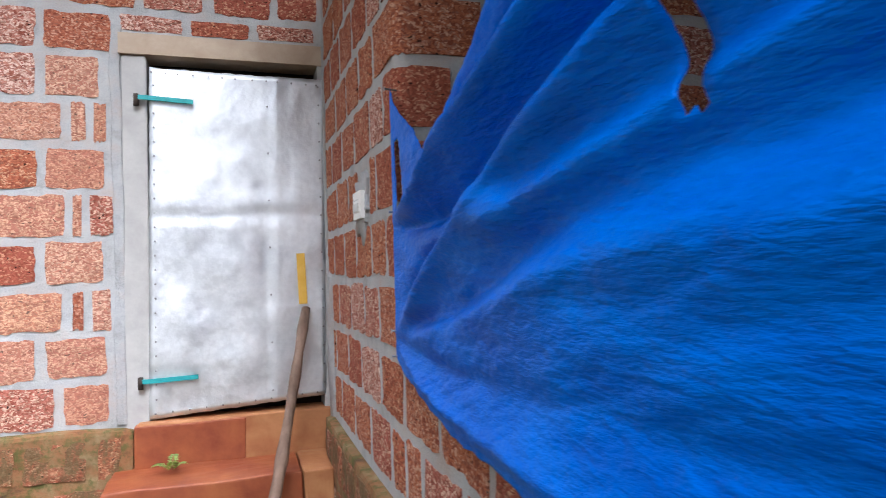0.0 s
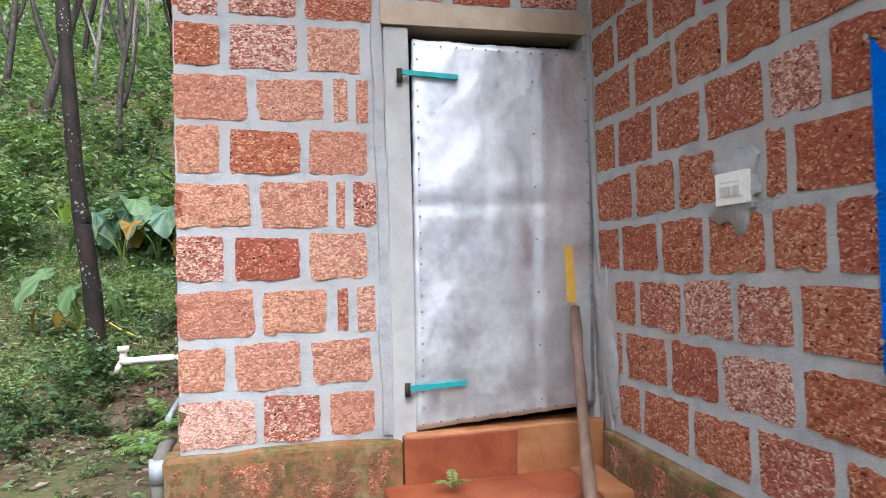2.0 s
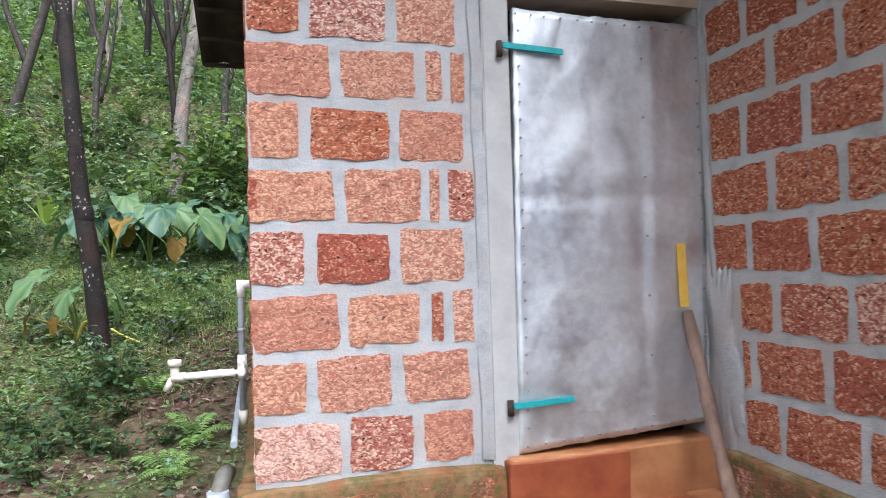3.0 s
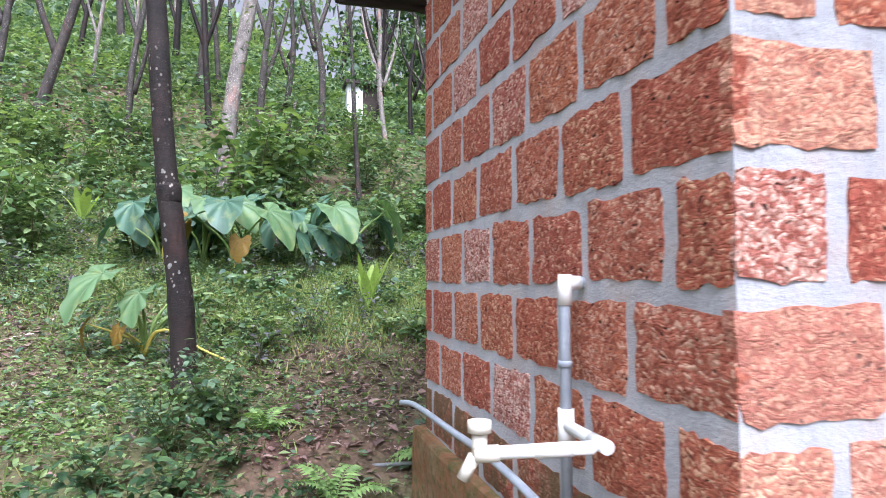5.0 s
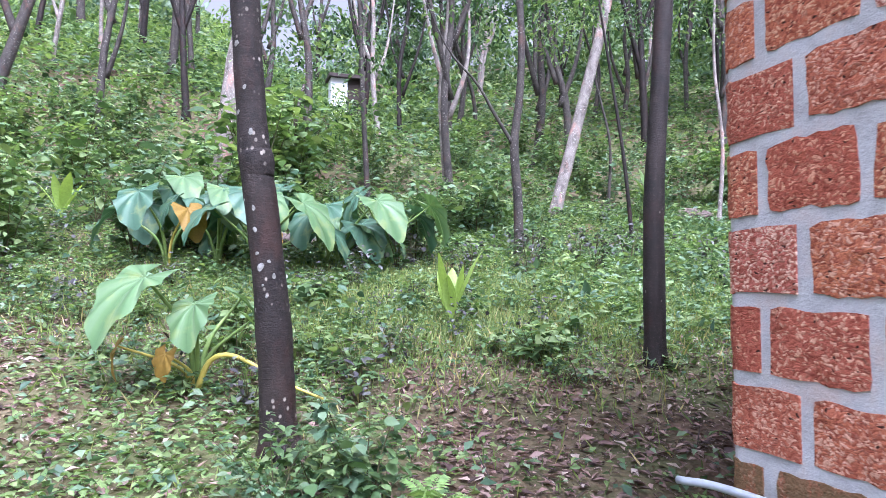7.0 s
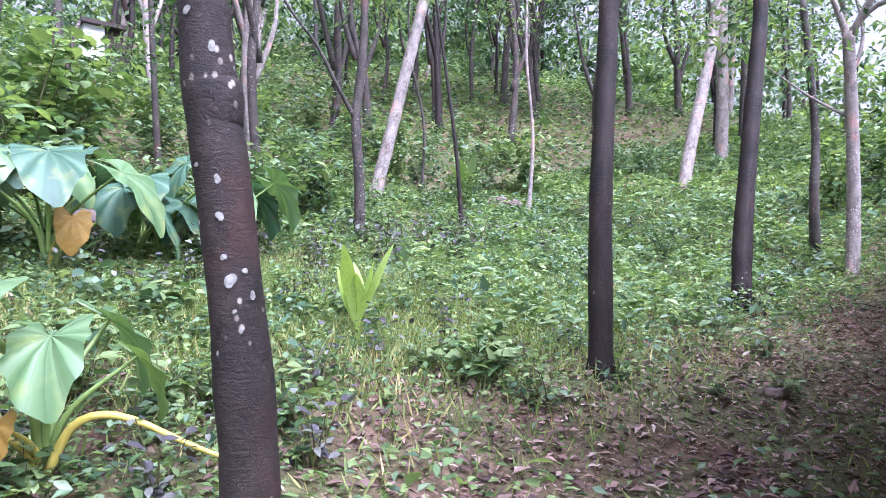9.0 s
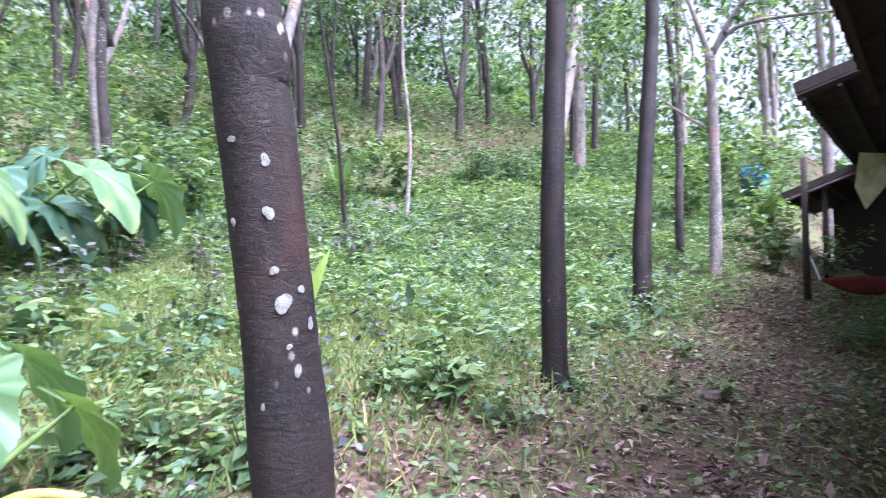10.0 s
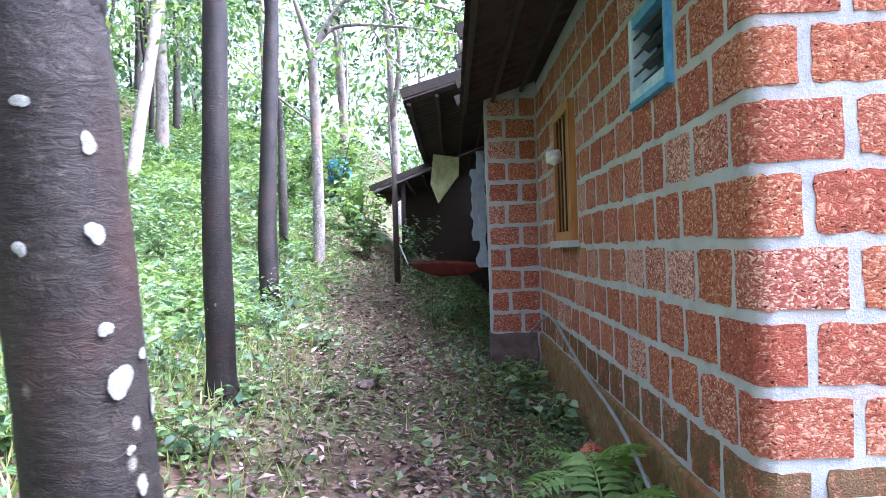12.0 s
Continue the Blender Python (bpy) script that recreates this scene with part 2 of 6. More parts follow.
BLUEPAINT = make_simple("blue_window_paint", (0.05, 0.22, 0.44), (0.16, 0.40, 0.62), 12, 0.55)
BLUEWORN = make_simple("worn_pale_blue_paint", (0.25, 0.42, 0.55), (0.62, 0.70, 0.75), 15, 0.6)
DARKGLASS_AND_SHADE = make_simple("dark_louvre_and_shade", (0.012, 0.016, 0.02), (0.03, 0.04, 0.05), 6, 0.3, 0.2, strength=0.05)
ROOF = make_simple("sooty_clay_tile", (0.03, 0.023, 0.022), (0.075, 0.055, 0.05), 6, 0.85, strength=0.5)
TIMBER_AND_SHADE = make_simple("dark_timber_and_shade", (0.026, 0.020, 0.017), (0.06, 0.045, 0.035), 10, 0.8, stretch=(0.3, 3, 3))
HAMMOCK = make_simple("red_cloth", (0.12, 0.02, 0.017), (0.22, 0.045, 0.035), 10, 0.9)
CLOTH = make_simple("grey_white_cloth", (0.5, 0.5, 0.48), (0.72, 0.72, 0.70), 10, 0.9)
PRINT = make_simple("yellow_printed_sheet", (0.35, 0.33, 0.14), (0.62, 0.60, 0.42), 9, 0.8)
BARREL = make_simple("blue_plastic_drum", (0.01, 0.13, 0.36), (0.02, 0.24, 0.50), 8, 0.4, 0.45, strength=0.05)
RUBBLE = make_simple("dark_stone", (0.06, 0.045, 0.04), (0.16, 0.12, 0.10), 9, 0.85, strength=0.6)
FIBRE = make_simple("white_far_wall", (0.66, 0.67, 0.68), (0.8, 0.8, 0.8), 3, 0.8)
LICHEN = make_simple("white_lichen", (0.11, 0.11, 0.095), (0.29, 0.29, 0.26), 70, 0.95, 0.1, strength=0.5)
BARK = make_bark("dark_wet_bark", (0.006, 0.0046, 0.004), (0.023, 0.0165, 0.0135), (0.34, 0.30, 0.25), 0.68, 0.7)
BARK_SPOTTED = make_bark("dark_bark_with_pale_spots", (0.007, 0.0052, 0.0044), (0.025, 0.018, 0.0145), (0.30, 0.27, 0.22), 0.53, 0.7)
BARK_PALE = make_bark("pale_banded_bark", (0.085, 0.072, 0.062), (0.25, 0.22, 0.195), (0.50, 0.47, 0.42), 0.5, 0.8)
BARK_MID = make_bark("brown_bark", (0.020, 0.0175, 0.015), (0.062, 0.053, 0.045), (0.32, 0.30, 0.27), 0.55, 0.75)
SOIL = make_ground()
LEAF = make_leaf("mid_green_leaf", [(0.0, (0.041, 0.078, 0.032)), (0.4, (0.089, 0.156, 0.060)), (0.75, (0.142, 0.212, 0.085)), (1.0, (0.216, 0.277, 0.115))], 0.36)
LEAF_DARK = make_leaf("dark_green_leaf", [(0.0, (0.017, 0.038, 0.017)), (0.5, (0.042, 0.090, 0.036)), (1.0, (0.098, 0.168, 0.063))], 0.33)
LEAF_BLUE = make_leaf("bluish_green_leaf", [(0.0, (0.041, 0.083, 0.047)), (0.5, (0.101, 0.170, 0.096)), (1.0, (0.216, 0.287, 0.176))], 0.33)
LEAF_LIGHT = make_leaf("bright_green_leaf", [(0.0, (0.085, 0.15, 0.048)), (0.5, (0.15, 0.225, 0.078)), (1.0, (0.23, 0.30, 0.12))], 0.4, 0.4)
LEAF_LIME = make_leaf("lime_strap_leaf", [(0.0, (0.24, 0.36, 0.07)), (1.0, (0.36, 0.44, 0.12))], 0.4, 0.4)
LEAF_PALE = make_leaf("pale_waxy_leaf", [(0.0, (0.111, 0.204, 0.102)), (0.5, (0.162, 0.264, 0.136)), (1.0, (0.238, 0.315, 0.170))], 0.3, 0.25)
LEAF_YELLOW = make_leaf("yellowed_leaf", [(0.0, (0.20, 0.115, 0.02)), (0.5, (0.27, 0.17, 0.03)), (1.0, (0.22, 0.19, 0.05))], 0.5, 0.3)
LEAF_PURPLE = make_leaf("purple_grey_leaf", [(0.0, (0.030, 0.028, 0.029)), (0.5, (0.075, 0.070, 0.076)), (1.0, (0.150, 0.160, 0.130))], 0.4, 0.15)
GRASS = make_leaf("grass_blade", [(0.0, (0.078, 0.116, 0.042)), (0.4, (0.176, 0.244, 0.079)), (0.8, (0.273, 0.329, 0.116)), (1.0, (0.442, 0.354, 0.179))], 0.42, 0.4)
LITTER = make_leaf("dead_leaf", [(0.0, (0.045, 0.028, 0.026)), (0.35, (0.16, 0.10, 0.088)), (0.7, (0.24, 0.15, 0.125)), (0.9, (0.33, 0.24, 0.20)), (1.0, (0.42, 0.35, 0.30))], 0.5, 0.1)
FERN = make_leaf("fern_leaf", [(0.0, (0.13, 0.22, 0.07)), (0.5, (0.21, 0.33, 0.11)), (1.0, (0.29, 0.42, 0.15))], 0.45, 0.4)


def make_ribbed(name, blade, rib):
    """A big leaf with ribs that fan out from the stalk."""
    m = make_leaf(name, [(0.0, blade), (1.0, blade)], 0.38, 0.25)
    nt = m.node_tree
    b = nt.nodes["Principled BSDF"]
    tc = nt.nodes.new("ShaderNodeTexCoord")
    g = nt.nodes.new("ShaderNodeTexGradient")
    g.gradient_type = "RADIAL"
    nt.links.new(tc.outputs["Object"], g.inputs["Vector"])
    w = nt.nodes.new("ShaderNodeMath")
    w.operation = "MULTIPLY"
    w.inputs[1].default_value = 13
    nt.links.new(g.outputs["Fac"], w.inputs[0])
    q = nt.nodes.new("ShaderNodeMath")
    q.operation = "PINGPONG"
    q.inputs[1].default_value = 0.5
    nt.links.new(w.outputs[0], q.inputs[0])
    blot = noise_tex(nt, tc.outputs["Object"], 7, 4)
    col = ramp(nt, q.outputs[0], [(0.0, rib), (0.10, rib), (0.22, blade), (0.5, (blade[0] * 0.75, blade[1] * 0.8, blade[2] * 0.8))])
    col = mix(nt, ramp(nt, blot, [(0.55, grey(0)), (0.75, grey(0.6))]), col, (0.32, 0.34, 0.10))
    base(nt, b, col)
    bump(nt, b, q.outputs[0], 0.5, 0.02)
    return m


TARO_PALE = make_ribbed("ribbed_pale_leaf", (0.105, 0.185, 0.075), (0.14, 0.22, 0.105))
TARO_BLUE = make_ribbed("ribbed_bluish_leaf", (0.055, 0.12, 0.072), (0.095, 0.17, 0.11))
STEM = make_simple("green_stem", (0.10, 0.17, 0.04), (0.20, 0.28, 0.07), 20, 0.5, 0.4)
STEM_BROWN = make_simple("brown_green_stem", (0.05, 0.05, 0.022), (0.12, 0.11, 0.05), 18, 0.7, 0.2)
STEM_YELLOW = make_simple("yellow_stem", (0.42, 0.34, 0.05), (0.55, 0.46, 0.10), 20, 0.5, 0.4)


# ---------------------------------------------------------------- mesh helpers
def part(name, bm, mat, parent=None, label=""):
    me = bpy.data.meshes.new(name)
    bm.to_mesh(me)
    bm.free()
    me.materials.append(mat)
    ob = new(name, me)
    ob.parent = parent
    if label:
        tagged(ob, label)
    return ob


def thing(name, x, y, z, label, category, group="", kind="", rz=0.0):
    ob = new(name)
    ob.matrix_basis = pose(x, y, z, 0, 0, rz)
    return tagged(ob, label, category, group, kind)


def box(bm, x0, x1, y0, y1, z0, z1):
    vs = [bm.verts.new(p) for p in ((x0, y0, z0), (x1, y0, z0), (x1, y1, z0), (x0, y1, z0), (x0, y0, z1), (x1, y0, z1), (x1, y1, z1), (x0, y1, z1))]
    for f in ((0, 3, 2, 1), (4, 5, 6, 7), (0, 1, 5, 4), (1, 2, 6, 5), (2, 3, 7, 6), (3, 0, 4, 7)):
        bm.faces.new([vs[i] for i in f])
    return vs


def soft_box(x0, x1, y0, y1, z0, z1, bevel=0.006, seg=2, rough=0.0, cuts=0):
    bm = bmesh.new()
    box(bm, x0, x1, y0, y1, z0, z1)
    if cuts:
        bmesh.ops.subdivide_edges(bm, edges=bm.edges[:], cuts=cuts, use_grid_fill=True)
    if bevel:
        sharp = [e for e in bm.edges if len(e.link_faces) == 2 and e.calc_face_angle(0) > 0.5]
        bmesh.ops.bevel(bm, geom=sharp, offset=bevel, segments=seg, affect="EDGES", profile=0.6)
    if rough:
        for v in bm.verts:
            v.co += noise.noise_vector(v.co * 6.0) * rough
    return bm


def tube(bm, pts, radii, sides=10, wobble=0.0, freq=6.0):
    """A capped tube along points, with a radius at each."""
    pts = [Vector(p) for p in pts]
    rings = []
    side = None
    for i, p in enumerate(pts):
        d = (pts[min(i + 1, len(pts) - 1)] - pts[max(i - 1, 0)]).normalized()
        ref = side if side is not None else (Vector((1, 0, 0)) if abs(d.x) < 0.9 else Vector((0, 1, 0)))
        u = (ref - d * ref.dot(d)).normalized()
        side = u
        v = d.cross(u)
        ring = []
        for k in range(sides):
            a = 2 * math.pi * k / sides
            q = u * math.cos(a) + v * math.sin(a)
            r = radii[i]
            if wobble:
                r *= 1 + wobble * noise.noise((p + q * radii[i]) * freq)
            ring.append(bm.verts.new(p + q * r))
        rings.append(ring)
    for a, b in zip(rings, rings[1:]):
        for k in range(sides):
            f = bm.faces.new((a[k], a[(k + 1) % sides], b[(k + 1) % sides], b[k]))
            f.smooth = True
    bm.faces.new(list(reversed(rings[0])))
    bm.faces.new(rings[-1])


def curve_points(pts, n):
    """n points along a smooth curve through pts."""
    pts = [Vector(p) for p in pts]
    ext = [pts[0] * 2 - pts[1]] + pts + [pts[-1] * 2 - pts[-2]]
    out = []
    for i in range(n):
        s = i / (n - 1) * (len(pts) - 1)
        k = min(int(s), len(pts) - 2)
        f = s - k
        a, b, c, d = ext[k:k + 4]
        out.append(0.5 * ((2 * b) + (c - a) * f + (2 * a - 5 * b + 4 * c - d) * f * f + (3 * b - a - 3 * c + d) * f ** 3))
    return out


def tri_mesh(name, verts, tris, mats, slots=None, smooth=False):
    me = bpy.data.meshes.new(name)
    n, m = len(verts), len(tris)
    me.vertices.add(n)
    me.vertices.foreach_set("co", np.ascontiguousarray(verts, dtype=np.float32).ravel())
    me.loops.add(3 * m)
    me.loops.foreach_set("vertex_index", np.ascontiguousarray(tris, dtype=np.int32).ravel())
    me.polygons.add(m)
    me.polygons.foreach_set("loop_start", np.arange(0, 3 * m, 3, dtype=np.int32))
    for mt in mats:
        me.materials.append(mt)
    if slots is not None:
        me.polygons.foreach_set("material_index", np.ascontiguousarray(slots, dtype=np.int32))
    if smooth:
        me.polygons.foreach_set("use_smooth", np.ones(m, dtype=bool))
    me.update(calc_edges=True)
    me.validate()
    return me


def unit(a):
    return a / np.maximum(np.linalg.norm(a, axis=-1, keepdims=True), 1e-6)


FLAT = (np.array([[0, 0, 0], [0.4, -0.5, 0.0], [1, 0, 0.0], [0.4, 0.5, 0.0]]), np.array([[0, 1, 2], [0, 2, 3]]))
SMALL = (np.array([[0, 0, 0], [0.42, -0.5, 0.10], [1, 0, -0.10], [0.42, 0.5, 0.10]]), np.array([[0, 1, 2], [0, 2, 3]]))
FULL = (np.array([[0, 0, 0], [0.22, -0.40, 0.06], [0.22, 0, 0], [0.22, 0.40, 0.06], [0.58, -0.46, 0.03], [0.58, 0, -0.03], [0.58, 0.46, 0.03], [1, 0, -0.16]]),
        np.array([[0, 1, 2], [0, 2, 3], [1, 4, 5], [1, 5, 2], [2, 5, 6], [2, 6, 3], [4, 7, 5], [5, 7, 6]]))


def leaf_arrays(p, d, n, length, width, shape=SMALL):
    """Leaves that start at p, point along d and face n."""
    d = unit(d)
    s = unit(np.cross(d, n))
    n = np.cross(s, d)
    v, f = shape
    lg = length[:, None, None]
    out = p[:, None, :] + d[:, None, :] * (v[None, :, 0:1] * lg) + s[:, None, :] * (v[None, :, 1:2] * width[:, None, None]) + n[:, None, :] * (v[None, :, 2:3] * lg)
    k = len(v)
    tris = f[None] + (np.arange(len(p)) * k)[:, None, None]
    return out.reshape(-1, 3), tris.reshape(-1, 3)


def join_arrays(parts_):
    vs, fs, ss, off = [], [], [], 0
    for v, f, slot in parts_:
        vs.append(v)
        fs.append(f + off)
        ss.append(np.full(len(f), slot))
        off += len(v)
    return np.concatenate(vs), np.concatenate(fs), np.concatenate(ss)


# ---------------------------------------------------------------- ground
YS = (-60, -6, -2, 0, 1.5, 2.3, 2.85, 3.5, 4.4, 9, 12.5, 18, 30, 60, 160)
ZS = (-2, -0.05, 0, 0.02, 0.08, 0.13, 0.35, 0.42, 0.66, 1.6, 2.75, 4.6, 9, 19, 42)


def ground_z(x, y):
    x, y = np.asarray(x, float), np.asarray(y, float)
    z = np.interp(y, YS, ZS)
    z = z + 0.14 * np.clip(y - 17, 0, 60) * np.clip((5 - x) / 9, 0, 1)
    z = z + 0.034 * np.clip(x - 1, 0, 8) * np.clip((y - 2.8) / 2, 0, 1) * np.clip((14 - y) / 6, 0, 1)
    rise = np.clip((y - 3.9) / 2.2, 0, 1)
    z = z + 0.27 * np.clip(x - 7.8, 0, 14) * rise * rise * (3 - 2 * rise)
    z = z + 0.08 * np.clip(x - 5, 0, 12) * np.clip((y - 2.0) / 1.0, 0, 1) * (1 - rise)
    gutter = np.exp(-((y - 2.72) / 0.28) ** 2) * np.clip((x + 0.2) / 0.8, 0, 1) * np.clip((9 - x) / 2, 0, 1)
    z = z - 0.17 * gutter
    z = z + 0.025 * np.sin(2.3 * x + 1.1 * y) * np.cos(1.7 * y - 0.6 * x) + 0.012 * np.sin(6.1 * x) * np.sin(5.3 * y + 1)
    return z


def gz(x, y):
    return float(ground_z(x, y))


def make_ground_sheet():
    xs = np.concatenate([np.linspace(-160, -22, 16), np.arange(-20, -6, 0.6), np.arange(-6, 12, 0.12), np.arange(12, 34, 0.7), np.linspace(36, 160, 16)])
    ys = np.concatenate([np.linspace(-140, -14, 14), np.arange(-12, -4, 0.8), np.arange(-4, 12, 0.12), np.arange(12, 40, 0.7), np.linspace(42, 160, 14)])
    gx, gy = np.meshgrid(xs, ys)
    z = ground_z(gx, gy)
    near = (gx > -7) & (gx < 13) & (gy > -5) & (gy < 13)
    z = z + np.where(near, np.random.normal(0, 0.006, gx.shape), 0)
    verts = np.stack([gx, gy, z], -1).reshape(-1, 3)
    nx, ny = len(xs), len(ys)
    i = (np.arange(ny - 1)[:, None] * nx + np.arange(nx - 1)[None]).ravel()
    tris = np.concatenate([np.stack([i, i + 1, i + nx + 1], -1), np.stack([i, i + nx + 1, i + nx], -1)])
    ob = new("ground", tri_mesh("ground", verts, tris, [SOIL], smooth=True))
    return tagged(ob, "damp brown forest soil with dead leaves and moss", "ground", kind="structure")


make_ground_sheet()

# ---------------------------------------------------------------- house: walls
COURSE = (0.49, 0.72, 0.95, 1.183, 1.417, 1.65, 1.885, 2.11, 2.34, 2.57, 2.80, 3.03)
AX0, DOOR_L, DOOR_R, BX = 0.0, 0.95, 1.88, 1.905
CDY = 2.2


def wall(name, boxes, label):
    bm = bmesh.new()
    for b in boxes:
        box(bm, *b)
    ob = part(name, bm, MORTAR)
    return tagged(ob, label, "wall", kind="structure")


wall_label = "laterite block wall with wide grey cement joints"
wall_front = wall("wall_front", [(0, 0.895, 0, 0.2, -0.3, 3.6), (0.895, BX, 0, 0.2, 2.46, 3.6)], wall_label)
wall_side = wall("wall_side", [(0, 0.2, 0.2, CDY - 0.2, -0.3, 3.6)], wall_label)
ROUND = 0.055
WING_Y = -1.63
wall_wing = wall("wall_wing", [(BX, BX + 0.2, WING_Y + 0.2, 0.2, -0.3, 3.6), (BX, BX + 0.2, WING_Y, WING_Y + 0.2, -0.3, 0.93)], wall_label)
wall_room = wall("wall_room", [(BX + 0.2, 13.0, WING_Y, WING_Y + 0.2, -0.3, 3.6)], "laterite block end wall behind the blue tarpaulin")
wall_parapet = wall("wall_parapet", [(BX, BX + 0.2, -6.0, WING_Y, -0.3, 0.955)], "low laterite block wall below the blue tarpaulin")
WIN = (0.69, 1.26, 2.12, 2.53)
WOODWIN = (2.86, 3.62, 1.46, 2.52)
wall_back = wall("wall_back", [
    (0.2, WIN[0], CDY - 0.2, CDY, -0.3, 3.15), (WIN[0], WIN[1], CDY - 0.2, CDY, -0.3, WIN[2]), (WIN[0], WIN[1], CDY - 0.2, CDY, WIN[3], 3.15),
    (WIN[1], WOODWIN[0], CDY - 0.2, CDY, -0.3, 3.15), (WOODWIN[0], WOODWIN[1], CDY - 0.2, CDY, -0.3, WOODWIN[2]), (WOODWIN[0], WOODWIN[1], CDY - 0.2, CDY, WOODWIN[3], 3.15),
    (WOODWIN[1], 13.0, CDY - 0.2, CDY, -0.3, 3.15)], "long laterite block wall with grey joints under the eave")
pier = wall("wall_pier", [(5.0, 5.22, CDY, 2.75, -0.3, 3.25)], "short laterite block cross wall under the roof")
wall_end = wall("wall_end", [(12.9, 13.1, CDY, 4.2, 0, 3.2), (13.0, 13.2, -6.0, CDY, -0.3, 3.6)], "plain block end wall, coloured dark for the store's shade")
# near-black colour on the blocks stands for the shade inside the store
wall_end.data.materials[0] = TIMBER_AND_SHADE
wall_south = wall("wall_south", [(BX + 0.2, 13.0, -6.0, -5.8, -0.3, 3.6)], "plain block outer wall")


def make_block_mesh(seed, mat=LATERITE):
    """A rough block face, one unit long and high, about 3 cm deep: its front at local -y."""
    rng = random.Random(seed)
    bm = bmesh.new()
    nx, nz = 8, 5
    grid = []
    lean, dip, arch, swell = (rng.uniform(-1, 1) for _ in range(4))
    for j in range(nz + 1):
        row = []
        for i in range(nx + 1):
            u, w = i / nx - 0.5, j / nz - 0.5
            border = i in (0, nx) or j in (0, nz)
            corner = i in (0, nx) and j in (0, nz)
            k = 0.97 if corner else 1.0
            su, sw = u, w
            u = u * k * (1 + 0.05 * swell * sw) + 0.035 * lean * sw + rng.uniform(-1, 1) * (0.016 if border else 0.02)
            w = w * k * (1 + 0.08 * dip * su) + 0.05 * arch * (0.25 - su * su) + rng.uniform(-1, 1) * (0.034 if border else 0.03)
            y = rng.uniform(-0.003, 0.0035) + (0.0005 if border else -0.002)
            row.append(bm.verts.new((u, y, w)))
        grid.append(row)
    for j in range(nz):
        for i in range(nx):
            f = bm.faces.new((grid[j][i], grid[j][i + 1], grid[j + 1][i + 1], grid[j + 1][i]))
    rim = [grid[0][i] for i in range(nx)] + [grid[j][nx] for j in range(nz)] + [grid[nz][i] for i in range(nx, 0, -1)] + [grid[j][0] for j in range(nz, 0, -1)]
    back = [bm.verts.new((v.co.x * 1.0, 0.03, v.co.z)) for v in rim]
    for k in range(len(rim)):
        n = (k + 1) % len(rim)
        bm.faces.new((rim[n], rim[k], back[k], back[n]))
    me = bpy.data.meshes.new("block")
    bm.to_mesh(me)
    bm.free()
    me.materials.append(mat)
    return me


BLOCKS = [make_block_mesh(s) for s in range(12)]
BLOCKS_LIT = [make_block_mesh(s, LATERITE_LIT if s % 4 else LATERITE) for s in range(40, 52)]
BLOCKS_MOSSY = [make_block_mesh(s, LATERITE_MOSSY) for s in range(20, 24)]
BLOCKS_OCHRE = [make_block_mesh(s, STEP_WORN if s % 3 == 0 else LATERITE_MOSSY) for s in range(30, 36)]
_brng = random.Random(5)


def blob_bm(rx, rz, depth, seed, n=22):
    """A ragged dab of cement, its face at local -y."""
    bm = bmesh.new()
    rn = random.Random(seed)
    ph = [rn.uniform(0, 6.28) for _ in range(3)]
    ring, back = [], []
    for k in range(n):
        a = 2 * math.pi * k / n
        q = 1 + 0.20 * math.sin(2 * a + ph[0]) + 0.14 * math.sin(5 * a + ph[1]) + rn.uniform(-0.13, 0.13)
        c, d = math.cos(a), math.sin(a)
        f = 1 / max(abs(c), abs(d)) ** 0.6
        ring.append(bm.verts.new((c * q * f * rx, -depth * rn.uniform(0.5, 1.0), d * q * f * rz)))
        back.append(bm.verts.new((c * q * f * rx * 1.06, 0.02, d * q * f * rz * 1.06)))
    mid = bm.verts.new((0, -depth * 1.3, 0))
    for k in range(n):
        i = (k + 1) % n
        bm.faces.new((mid, ring[k], ring[i])).smooth = True
        bm.faces.new((ring[k], back[k], back[i], ring[i]))
    return bm


